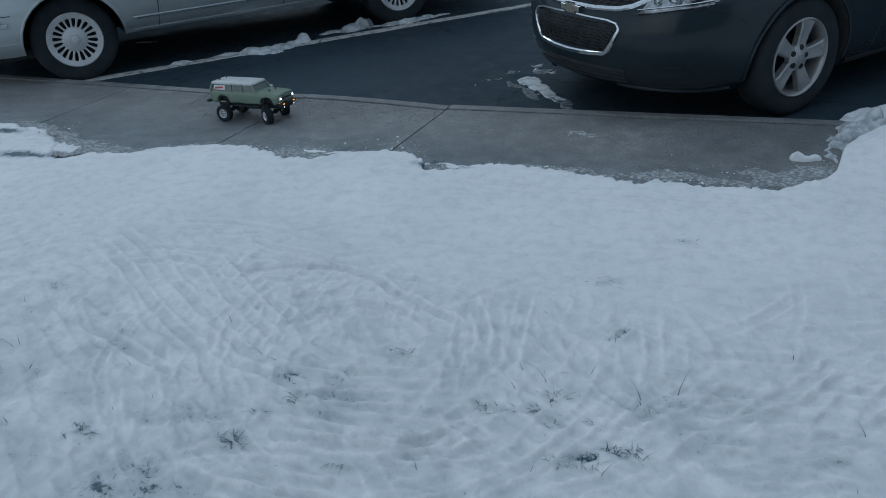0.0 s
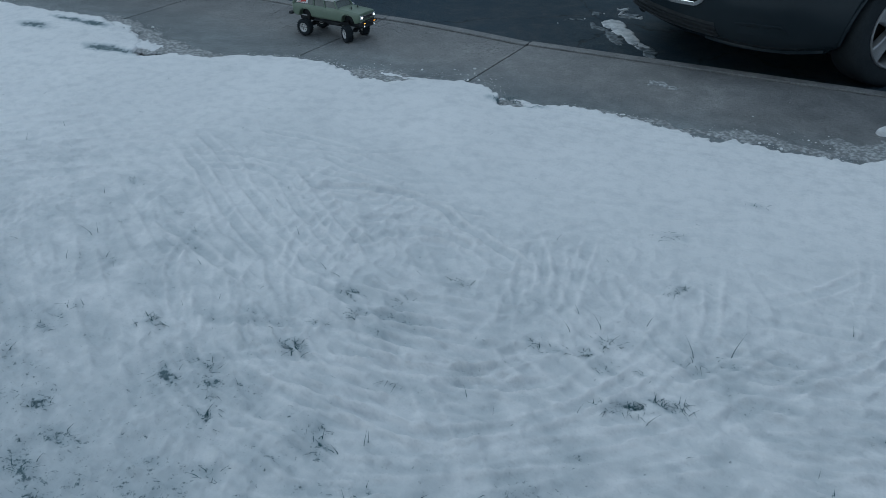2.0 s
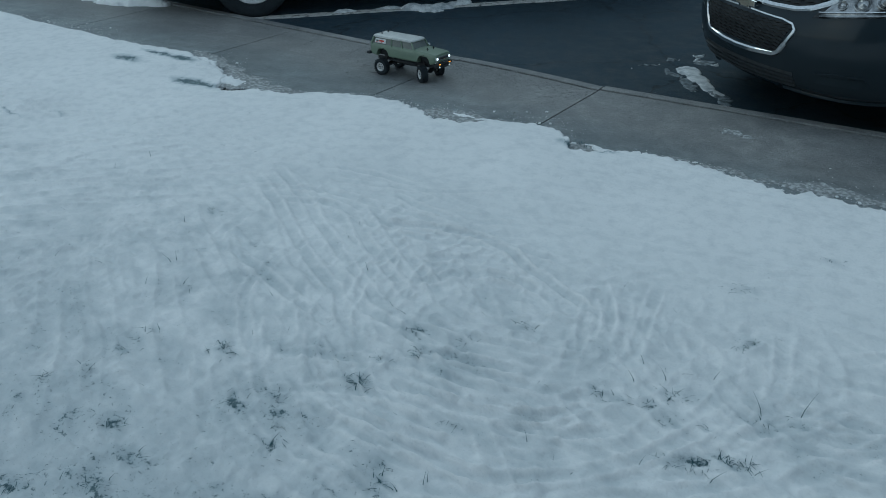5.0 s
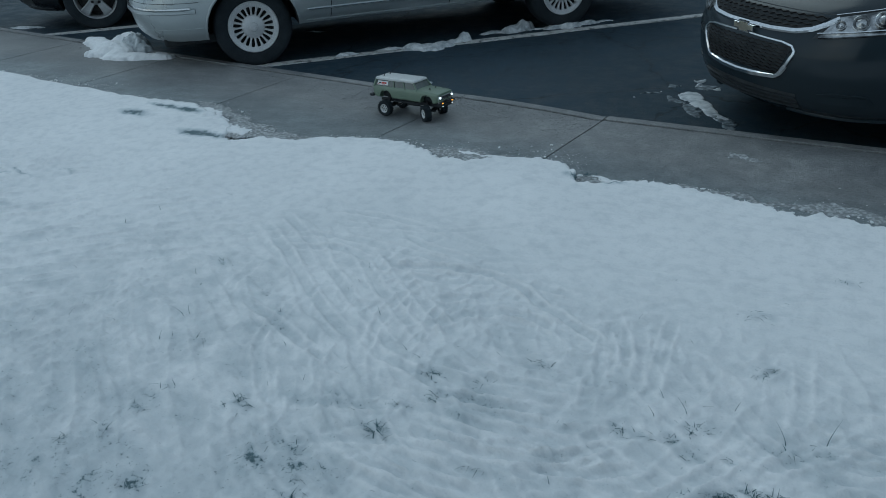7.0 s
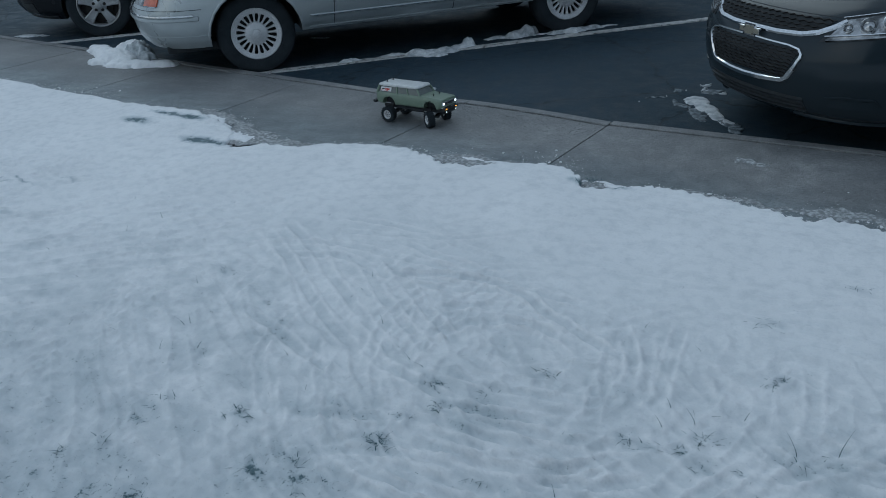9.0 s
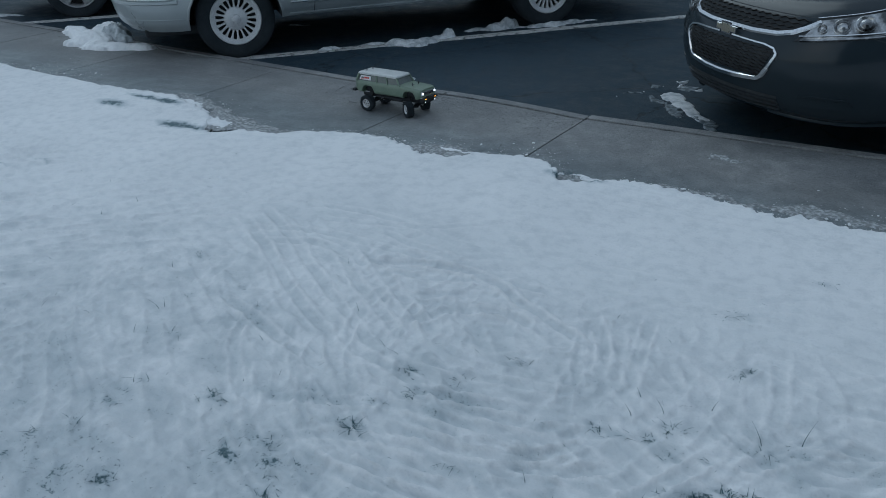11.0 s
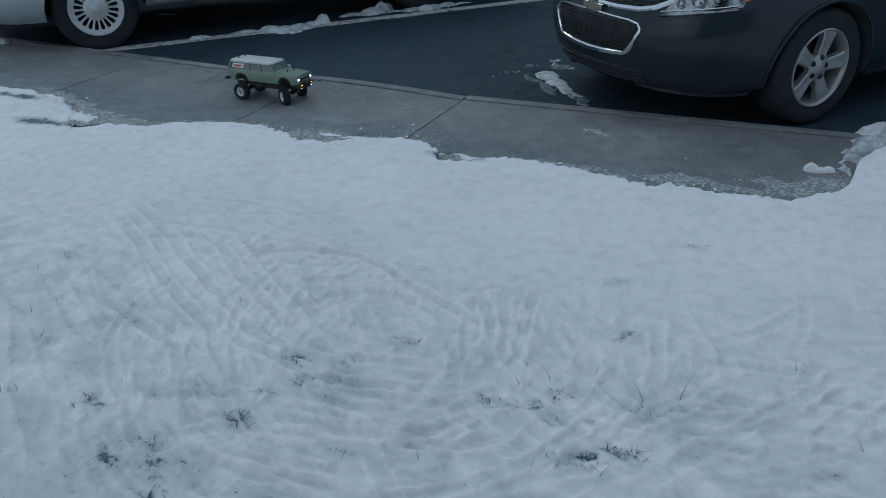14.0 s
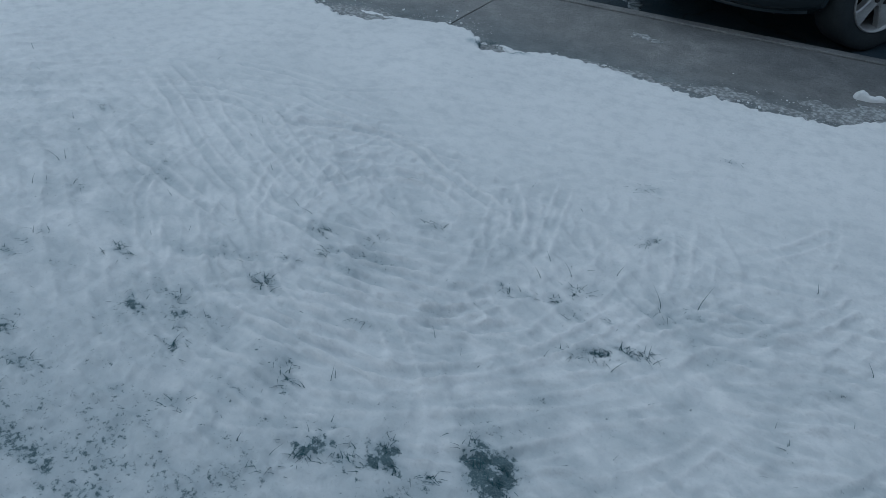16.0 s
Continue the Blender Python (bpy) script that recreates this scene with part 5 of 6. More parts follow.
    for z in (0.272, 0.298, 0.324):
        part("intake_slat", ribbon(sh, [("f", -0.40, z), ("f", 0.0, z - 0.006), ("f", 0.40, z)], 0.010, 0.014, 0.004, 10), BLACK_PLASTIC, intake)
    for s in (1, -1):
        part("lip", ribbon(sh, [("p", s * 20, 0.238), ("p", s * 27, 0.222), ("p", s * 40, 0.213), ("p", s * 52, 0.216), ("p", s * 61, 0.226)], (0.045, 0.006), 0.014), CHARCOAL, car, smooth=40)
        recess = part("fog_recess", patch(sh, [("p", s * 31, 0.300), ("p", s * 45, 0.300), ("p", s * 45, 0.365), ("p", s * 33, 0.360)], 0.002, 10, 4), CHARCOAL, car, "dark fog lamp recess")
        part("recess_rim", ribbon(sh, [("p", s * 31, 0.366), ("p", s * 36, 0.382), ("p", s * 45, 0.376), ("p", s * 47, 0.335)], 0.010, 0.006), CHARCOAL, recess, smooth=40)
        # headlamp: housing, reflector, projectors, bar and amber lens
        lamp = part("headlamp", patch(sh, [("p", s * 27.0, 0.655), ("p", s * 54.5, 0.712), ("p", s * 58, 0.845), ("p", s * 32, 0.765)], 0.002, 16, 6), BLACK_PLASTIC, car, "clear swept headlamp")
        part("reflector", patch(sh, [("p", s * 29.0, 0.668), ("p", s * 53.6, 0.722), ("p", s * 56.4, 0.830), ("p", s * 33, 0.757)], 0.006, 16, 6), REFLECTOR, lamp)
        for a, r in ((34.5, 0.026), (40.0, 0.044), (46.5, 0.050)):
            q, m = sh.skin("p", s * a, 0.722 + 0.0030 * (a - 34))
            bm = lathe([(r, 0.0), (r, 0.014), (r * 0.90, 0.017), (r * 0.80, 0.012), (r * 0.62, 0.006), (r * 0.58, 0.012), (r * 0.3, 0.019), (0.0, 0.021)], 24, "z", Matrix.Translation(q) @ m.to_track_quat("Z", "Y").to_matrix().to_4x4())
            part("projector", bm, REFLECTOR, lamp, smooth=35)
            part("projector_lens", lathe([(0.0, 0.0235), (r * 0.3, 0.021), (r * 0.52, 0.013), (r * 0.54, 0.008), (0.0, 0.008)], 24, "z", Matrix.Translation(q) @ m.to_track_quat("Z", "Y").to_matrix().to_4x4()), REFLECTOR, lamp, smooth=35)
        part("lamp_bar", ribbon(sh, [("p", s * 28.5, 0.677), ("p", s * 40, 0.700), ("p", s * 52.5, 0.727)], 0.008, 0.016), CHROME, lamp, smooth=35)
        part("lamp_rim", ribbon(sh, [("p", s * 32, 0.765), ("p", s * 45, 0.802), ("p", s * 57, 0.843)], 0.008, 0.010), CHROME, lamp, smooth=35)
        part("lower_lens", ribbon(sh, [("p", s * 29, 0.663), ("p", s * 40, 0.686), ("p", s * 52, 0.711)], 0.014, 0.012), REFLECTOR, lamp, smooth=35)
        part("turn_lens", patch(sh, [("p", s * 53.6, 0.745), ("p", s * 55.8, 0.752), ("p", s * 57, 0.815), ("p", s * 55.2, 0.808)], 0.008, 4, 4), AMBER, lamp, "amber turn lamp")
        k = "s" if s > 0 else "r"
        part("door_seam", ribbon(sh, [(k, -0.62, 0.26), (k, -0.66, 0.55), (k, -0.60, 0.9)], 0.006, 0.0012), LINER, car)
        part("door_seam", ribbon(sh, [(k, -1.68, 0.26), (k, -1.68, 0.9)], 0.006, 0.0012), LINER, car)
        part("bumper_seam", ribbon(sh, [("p", s * 49.5, 0.70), ("p", s * 57, 0.665), ("p", s * 63, 0.60)], 0.003, 0.0006), LINER, car)
        part("sill", ribbon(sh, [(k, -0.45, 0.225), (k, -2.3, 0.225)], 0.05, 0.012), BLACK_PLASTIC, car)
    part("hood_seam", ribbon(sh, [("f", -0.50, 0.768), ("f", 0.0, 0.768), ("f", 0.50, 0.768)], 0.006, 0.0015, per=10), LINER, car)
    part("splash_shield", box((-0.30, -0.60, 0.16), (0.50, 0.60, 0.205), 0.02), LINER, car)
    return car


def silver_sedan():
    car = car_at("sedan", "silver saloon with many-spoke wheels, parked over the kerb", (-3.359, 0.121), 53.1, 0.845)
    sh = Shell(nose=[(0, 0.90), (0.12, 0.96), (0.3, 0.985), (0.45, 1.0), (0.6, 0.985), (0.75, 0.93), (0.9, 0.88), (1, 0.82)],
               tail=[(0, -4.1), (0.3, -4.3), (0.6, -4.3), (1, -4.15)],
               width=[(0, 0.90), (0.12, 0.955), (0.3, 0.975), (0.55, 0.985), (0.72, 0.98), (0.86, 0.955), (0.95, 0.91), (1, 0.86)],
               top=[(-4.3, 0.98), (-3.0, 1.02), (-0.9, 0.985), (-0.2, 0.95), (0.5, 0.88), (0.95, 0.80)],
               under=[(-4.3, 0.37), (-3.0, 0.345), (-0.45, 0.335), (-0.30, 0.325), (0.32, 0.285), (0.5, 0.272), (1.0, 0.275)], p=9.0, q=2.8)
    body = part("body", sh.mesh(), SILVER, car, smooth=40)
    cut_wheel_wells(body, (0.0, -2.912), 0.385, 0.335, 0.55)
    for x in (0.0, -2.912):
        for s in (1, -1):
            wheel_many_spoke(car, (x, s * 0.742, 0.335), s)
    cabin(car, 0.97, -0.75, -3.5, 0.84, 1.48, -1.35, -2.85, 0.64, SILVER)
    # added chrome line: stands in for the bright crease along the bumper's top
    part("crease_line", ribbon(sh, [("p", -62, 0.558), ("p", -40, 0.552), ("p", 0, 0.552), ("p", 40, 0.552), ("p", 62, 0.558)], 0.020, 0.018, per=10), CHROME, car, "bright chrome line standing in for the bumper's lit crease", smooth=35)
    part("bumper_ledge", ribbon(sh, [("p", -64, 0.530), ("p", -40, 0.524), ("p", 0, 0.524), ("p", 40, 0.524), ("p", 64, 0.530)], 0.036, 0.014, per=10), SILVER, car, smooth=35)
    part("bumper_crease", ribbon(sh, [("p", -68, 0.385), ("p", -40, 0.380), ("p", 0, 0.380), ("p", 40, 0.380), ("p", 68, 0.385)], 0.005, 0.002, per=10), SILVER, car)
    part("bumper_seam", ribbon(sh, [("p", -66, 0.60), ("p", -30, 0.598), ("p", 0, 0.598), ("p", 30, 0.598), ("p", 66, 0.60)], 0.004, 0.0006, per=10), LINER, car)
    part("grille", patch(sh, [("f", -0.36, 0.59), ("f", 0.36, 0.59), ("f", 0.36, 0.75), ("f", -0.36, 0.75)], 0.01, 14, 4), CHROME, car, "chrome grille")
    for s in (1, -1):
        lamp = part("headlamp", patch(sh, [("p", s * 23, 0.625), ("p", s * 45, 0.625), ("p", s * 46, 0.78), ("p", s * 23, 0.78)], 0.006, 12, 5), REFLECTOR, car, "clear wraparound headlamp")
        part("turn_lens", patch(sh, [("p", s * 36, 0.632), ("p", s * 45.5, 0.632), ("p", s * 46, 0.70), ("p", s * 36, 0.70)], 0.010, 8, 4), AMBER, lamp, "amber turn lamp")
        k = "s" if s > 0 else "r"
        for x in (-0.66, -1.74):
            part("door_seam", ribbon(sh, [(k, x, 0.36), (k, x - 0.02, 0.6), (k, x, 0.93)], 0.007, 0.0012), LINER, car)
        part("side_moulding", ribbon(sh, [(k, -0.46, 0.455), (k, -2.45, 0.455)], 0.022, 0.008), SILVER, car, smooth=35)
        part("moulding_insert", ribbon(sh, [(k, -0.47, 0.455), (k, -2.44, 0.455)], 0.007, 0.0105), CHROME, car, smooth=35)
        part("sill", ribbon(sh, [(k, -0.45, 0.356), (k, -2.45, 0.362)], 0.02, 0.006), SILVER, car)
        pts = [(k, 0.395 * math.cos(radians(a)), 0.335 + 0.395 * math.sin(radians(a))) for a in range(-8, 179, 14)]
        part("arch_lip", ribbon(sh, pts, 0.020, 0.005), SILVER, car, smooth=40)
    part("splash_shield", box((-0.3, -0.7, 0.22), (0.75, 0.7, 0.30), 0.02), LINER, car)
    return car


def blue_black_car():
    car = car_at("sedan", "dark blue-black car with five-spoke wheels beside the silver one", (-6.344, 0.569), 53.0, 0.835)
    sh = Shell(nose=[(0, 0.74), (0.12, 0.84), (0.3, 0.90), (0.5, 0.92), (0.7, 0.88), (0.9, 0.80), (1, 0.70)],
               tail=[(0, -3.55), (0.4, -3.75), (1, -3.6)],
               width=[(0, 0.80), (0.15, 0.89), (0.5, 0.92), (0.75, 0.915), (0.9, 0.87), (1, 0.78)],
               top=[(-3.8, 1.02), (-0.9, 1.0), (0.3, 0.90), (0.9, 0.76)], under=[(-3.8, 0.26), (0.0, 0.21), (0.9, 0.22)], p=7.0, q=2.4)
    body = part("body", sh.mesh(), DARK_BLUE, car, smooth=40)
    cut_wheel_wells(body, (0.0, -2.7), 0.375, 0.335, 0.55)
    for x in (0.0, -2.7):
        for s in (1, -1):
            wheel_five_spoke(car, (x, s * 0.735, 0.335), s, radians(6) * s)
    cabin(car, 0.97, -0.6, -3.3, 0.80, 1.47, -1.25, -2.7, 0.60, DARK_BLUE)
    part("lower_grille", patch(sh, [("f", -0.4, 0.30), ("f", 0.4, 0.30), ("f", 0.45, 0.48), ("f", -0.45, 0.48)], 0.003, 16, 5), BLACK_PLASTIC, car, "black lower grille")
    part("air_dam", ribbon(sh, [("p", -58, 0.245), ("p", 0, 0.245), ("p", 58, 0.245)], 0.05, 0.012, per=12), BLACK_PLASTIC, car)
    for s in (1, -1):
        part("fog_recess", patch(sh, [("p", s * 33, 0.30), ("p", s * 46, 0.30), ("p", s * 46, 0.40), ("p", s * 34, 0.40)], 0.003, 8, 4), LINER, car, "black fog lamp recess")
        part("headlamp", patch(sh, [("p", s * 30, 0.62), ("p", s * 50, 0.68), ("p", s * 52, 0.78), ("p", s * 32, 0.70)], 0.005, 12, 5), REFLECTOR, car, "clear headlamp")
    return car


dark_sedan()
silver_sedan()
blue_black_car()


# ---- the toy truck on the pavement ----
def toy_wheel(parent, at, side, steer=0.0):
    r = 0.0535
    bm = lathe([(0.030, 0.020), (0.0305, 0.017), (0.027, 0.014), (0.026, -0.018), (0.024, -0.018), (0.0245, 0.008), (0.0, 0.006), (0.0, 0.010), (0.0235, 0.0125), (0.0255, 0.018), (0.028, 0.0215), (0.030, 0.020)], 36)
    w = part("wheel", bm, BRIGHT_ALLOY, parent, "silver steel-style wheel", smooth=35)
    w.matrix_local = pose(*at, 0, 0, (0 if side > 0 else 180) + steer)
    part("tyre", tyre_mesh(r - 0.003, 0.029, 0.046, 22, 0.003), RUBBER, w, "black lugged tyre dusted with snow")
    for k in range(6):
        a = 2 * math.pi * k / 6
        part("wheel_hole", lathe([(0.0, 0.0128), (0.0042, 0.0128), (0.0042, 0.009), (0.0, 0.009)], 10, "y", Matrix.Translation((0.0165 * math.cos(a), 0, 0.0165 * math.sin(a)))), LINER, w)
    part("hub_cap", lathe([(0.0, 0.020), (0.005, 0.0195), (0.0065, 0.017), (0.0065, 0.01), (0.0, 0.01)], 14), CHROME, w, smooth=35)
    return w


def toy_truck():
    WB, TR = 0.330, 0.096
    toy = thing("toy_truck", "sage green toy truck with white roof and lit lamps", "toy car", pose(-1.020, -0.496, 0.0, 0, 0, 2.2))
    bot, belt, roof = 0.114, 0.192, 0.237
    front, rear, hw = 0.094, -0.436, 0.090
    # side profile of the lower shell, swept across with a tucked sill and a rounded shoulder
    top = knots([(rear, belt), (-0.09, belt), (-0.07, belt - 0.001), (0.06, belt - 0.008), (0.09, belt - 0.013), (front, belt - 0.020)])
    low = knots([(rear, bot + 0.012), (rear + 0.03, bot), (0.05, bot), (front, bot + 0.012)])
    bm = bmesh.new()
    rows = []
    xs_ = [rear, rear + 0.004, rear + 0.015] + [rear + 0.03 + (front - rear - 0.06) * k / 40 for k in range(41)] + [front - 0.015, front - 0.004, front]
    for x in xs_:
        e = min(x - rear, front - x)
        w = hw - 0.012 * max(0, 1 - e / 0.016) ** 2
        zt, zb = top(x), low(x)
        sec = [(w - 0.010, zb), (w - 0.002, zb + 0.008), (w, zb + 0.03), (w + 0.0015, zt - 0.016), (w - 0.002, zt - 0.006), (w - 0.009, zt), (w * 0.5, zt + 0.002)]
        sec = sec + [(0, zt + 0.003)] + [(-y, z) for y, z in sec[::-1]]
        rows.append([bm.verts.new((x, y, z)) for y, z in sec])
    n = len(rows[0])
    for a, b in zip(rows, rows[1:]):
        for k in range(n):
            bm.faces.new((a[k], a[(k + 1) % n], b[(k + 1) % n], b[k]))
    bm.faces.new(rows[0][::-1])
    bm.faces.new(rows[-1])
    bmesh.ops.recalc_face_normals(bm, faces=bm.faces)
    shell = part("shell", bm, GREEN, toy, "sage green shell with rounded wheel cut-outs", smooth=35)
    bmc = bmesh.new()
    for x in (0.0, -WB):
        for s in (1, -1):
            add_lathe(bmc, [(0.0, s * 0.045), (0.049, s * 0.045), (0.049, s * 0.2), (0.0, s * 0.2)], 36, "y", Matrix.Translation((x, 0, bot + 0.006)))
    bmesh.ops.recalc_face_normals(bmc, faces=bmc.faces)
    cutter = part("cutter", bmc, LINER)
    cutter.matrix_world = toy.matrix_world
    mod = shell.modifiers.new("wells", "BOOLEAN")
    mod.operation, mod.object, mod.solver = "DIFFERENCE", cutter, "EXACT"
    bpy.context.view_layer.update()
    cut = bpy.data.meshes.new_from_object(shell.evaluated_get(bpy.context.evaluated_depsgraph_get()))
    shell.modifiers.clear()
    shell.data = cut
    bpy.data.objects.remove(cutter)
    cut.materials.clear()
    cut.materials.append(GREEN)
    cut.materials.append(LINER)
    for f in cut.polygons:
        c = f.center
        d = min(math.hypot(c.x - x, c.z - bot - 0.006) for x in (0.0, -WB))
        f.material_index = 1 if d < 0.0485 and abs(c.y) < 0.05 else 0
    cut.set_sharp_from_angle(angle=radians(35))
    # cab: green pillars round dark glass, white roof
    cab0, cab1, cab_r = -0.075, -0.105, rear + 0.006

    def ring(f, z, inset):
        xf, xr, w = cab0 + (cab1 - cab0) * f - inset, cab_r + 0.016 * f + inset, 0.086 - 0.010 * f - inset
        return [(xf, -w, z), (xf, w, z), (xr, w, z), (xr, -w, z)]

    bm = bmesh.new()
    vs = [[bm.verts.new(p) for p in ring(f, belt - 0.004 + (roof - belt) * f, 0.003)] for f in (0, 1)]
    for k in range(4):
        bm.faces.new((vs[0][k], vs[0][(k + 1) % 4], vs[1][(k + 1) % 4], vs[1][k]))
    bm.faces.new(vs[0][::-1])
    bm.faces.new(vs[1])
    bmesh.ops.recalc_face_normals(bm, faces=bm.faces)
    part("window_band", bm, TOY_GLASS, toy, "dark see-through windows")
    bm = bmesh.new()
    rl = []
    for z, k in ((roof - 0.006, 1.0), (roof - 0.001, 1.012), (roof + 0.004, 1.0), (roof + 0.0085, 0.965), (roof + 0.011, 0.85), (roof + 0.0125, 0.5)):
        x0, x1, w, r = cab_r + 0.010, cab1 + 0.006, 0.079, 0.016
        xm = (x0 + x1) / 2
        pts = []
        for sx, sy in ((1, 1), (-1, 1), (-1, -1), (1, -1)):
            for j in range(5):
                a = math.pi / 2 * j / 4
                u, v = (math.cos(a), math.sin(a)) if sx * sy > 0 else (math.sin(a), math.cos(a))
                px, py = (x1 if sx > 0 else x0) - sx * r * (1 - u), sy * (w - r * (1 - v))
                pts.append((xm + (px - xm) * k, py * k, z))
        rl.append([bm.verts.new(p) for p in pts])
    for a, b in zip(rl, rl[1:]):
        for k in range(len(a)):
            bm.faces.new((a[k], a[(k + 1) % len(a)], b[(k + 1) % len(a)], b[k]))
    bm.faces.new(rl[0][::-1])
    bm.faces.new(rl[-1])
    bmesh.ops.recalc_face_normals(bm, faces=bm.faces)
    part("roof", bm, ROOF_WHITE, toy, "white roof", smooth=40)
    lo, hi = ring(0, belt - 0.006, 0), ring(1, roof - 0.003, 0)
    for f, s in ((0.0, 1), (0.0, -1)):
        bm = add_tube(bmesh.new(), [Vector(lo[1 if s > 0 else 0]), Vector(hi[1 if s > 0 else 0])], 0.0055, 8)
        part("pillar", bm, GREEN, toy, smooth=60)
        for fx, r in ((0.27, 0.0045), (0.52, 0.0045), (0.985, 0.008)):
            p = [Vector(q[1 if s > 0 else 0]).lerp(Vector(q[2 if s > 0 else 3]), fx) for q in (lo, hi)]
            part("pillar", add_tube(bmesh.new(), p, r, 8), GREEN, toy, smooth=60)
        # side decal in the rear window
        c = [Vector(q[1 if s > 0 else 0]).lerp(Vector(q[2 if s > 0 else 3]), g) for q in (lo, hi) for g in (0.66, 0.92)]
        bm = bmesh.new()
        up = Vector((0, s * 0.001, 0))
        quad = [c[0].lerp(c[2], 0.25), c[1].lerp(c[3], 0.25), c[1].lerp(c[3], 0.8), c[0].lerp(c[2], 0.8)]
        v = [bm.verts.new(p + up * h) for h in (-1.5, 1.0) for p in quad]
        for q in ((0, 1, 2, 3), (4, 7, 6, 5), (0, 4, 5, 1), (1, 5, 6, 2), (2, 6, 7, 3), (3, 7, 4, 0)):
            bm.faces.new([v[i] for i in q])
        bmesh.ops.recalc_face_normals(bm, faces=bm.faces)
        decal = part("decal", bm, PRINT_WHITE, toy, "white decal with red and black bars in the rear window")
        for j, (g0, g1, h0, h1) in enumerate(((0.16, 0.62, 0.34, 0.72), (0.66, 0.90, 0.38, 0.66), (0.30, 0.94, 0.14, 0.24))):
            bm = bmesh.new()
            at = lambda g, h: quad[0].lerp(quad[1], g).lerp(quad[3].lerp(quad[2], g), h)  # noqa: E731
            b4 = [at(g0, h0), at(g1, h0), at(g1, h1), at(g0, h1)]
            v = [bm.verts.new(p + up * h) for h in (0.5, 1.6) for p in b4]
            for q in ((0, 1, 2, 3), (4, 7, 6, 5), (0, 4, 5, 1), (1, 5, 6, 2), (2, 6, 7, 3), (3, 7, 4, 0)):
                bm.faces.new([v[i] for i in q])
            bmesh.ops.recalc_face_normals(bm, faces=bm.faces)
            part("decal_bar", bm, BLACK_PLASTIC if j == 1 else RED, decal)
        part("side_trim", box((rear + 0.02, s * (hw + 0.0005) - 0.001, belt - 0.030), (front - 0.006, s * (hw + 0.0005) + 0.0015, belt - 0.027), 0.0005), GREEN, toy)
        part("running_board", box((-0.27, s * 0.074 - 0.008, bot - 0.020), (-0.06, s * 0.074 + 0.008, bot - 0.013), 0.002), BLACK_PLASTIC, toy)
    # front: grille, lamps, bumper
    part("grille", box((front - 0.004, -0.082, belt - 0.050), (front + 0.003, 0.082, belt - 0.024), 0.002), CHROME, toy, "chrome grille panel")
    for k in range(11):
        y = -0.05 + 0.01 * k
        part("grille_slot", box((front + 0.001, y - 0.0032, belt - 0.045), (front + 0.0042, y + 0.0032, belt - 0.030), 0.0006), LINER, toy)
    bump_ = part("front_bumper", box((front - 0.004, -0.094, bot - 0.004), (front + 0.012, 0.094, bot + 0.010), 0.004), BLACK_PLASTIC, toy, "black front bumper with a tube bar")
    part("tube_bar", add_tube(bmesh.new(), [(front + 0.006, -0.050, bot + 0.004), (front + 0.016, -0.048, bot + 0.022), (front + 0.016, 0.048, bot + 0.022), (front + 0.006, 0.050, bot + 0.004)], 0.0035, 8), BLACK_PLASTIC, bump_, smooth=60)
    part("bumper_trim", box((front - 0.002, -0.088, bot + 0.0135), (front + 0.006, 0.088, bot + 0.0175), 0.001), CHROME, toy, "chrome trim strip")
    part("winch_mount", box((front - 0.03, -0.060, bot - 0.022), (front + 0.014, 0.060, bot - 0.006), 0.004), BLACK_PLASTIC, toy)
    for s in (1, -1):
        part("headlamp", lathe([(0.0, 0.004), (0.0062, 0.003), (0.0080, 0.0), (0.0080, -0.006), (0.0, -0.006)], 20, "z", pose(front + 0.004, s * 0.068, belt - 0.037, 0, 90, 0)), TOY_LAMP, toy, "lit white headlamp")
        part("indicator", box((front + 0.014, s * 0.056 - 0.008, bot + 0.003), (front + 0.018, s * 0.056 + 0.008, bot + 0.009), 0.0015), TOY_AMBER, toy, "lit amber indicator")
        part("fog_lamp", lathe([(0.0, 0.003), (0.004, 0.002), (0.005, 0.0), (0.005, -0.008), (0.0, -0.008)], 14, "z", pose(front + 0.012, s * 0.054, bot - 0.013, 0, 90, 0)), TOY_LAMP, toy, "lit fog lamp")
    part("rear_bumper", box((rear - 0.020, -0.098, bot + 0.002), (rear + 0.006, 0.098, bot + 0.020), 0.004), BLACK_PLASTIC, toy, "black rear bumper")
    part("tailgate_trim", box((rear - 0.002, -0.075, belt - 0.040), (rear + 0.002, 0.075, belt - 0.034), 0.0008), CHROME, toy)
    # body posts and clips
    for x, z in ((-0.005, belt + 0.001), (-0.375, roof + 0.011)):
        for s in (1, -1):
            p = part("body_post", lathe([(0.0, 0.014), (0.0028, 0.013), (0.0032, -0.01), (0.0, -0.01)], 10, "z", Matrix.Translation((x, s * 0.034, z))), BLACK_PLASTIC, toy)
            bm = add_tube(bmesh.new(), [(x - 0.012, s * 0.034 - 0.004, z + 0.004), (x + 0.004, s * 0.034 - 0.0045, z + 0.004), (x + 0.012, s * 0.034, z + 0.006), (x + 0.004, s * 0.034 + 0.0045, z + 0.004), (x - 0.010, s * 0.034 + 0.004, z + 0.008)], 0.0008, 6)
            part("clip", bm, DARK_ALLOY, p)
    # chassis
    for s in (1, -1):
        part("frame_rail", box((rear + 0.03, s * 0.034 - 0.003, bot - 0.032), (front - 0.01, s * 0.034 + 0.003, bot - 0.011), 0.001), BLACK_PLASTIC, toy)
    part("gearbox", box((-0.20, -0.034, bot - 0.046), (-0.10, 0.034, bot - 0.010), 0.006), BLACK_PLASTIC, toy)
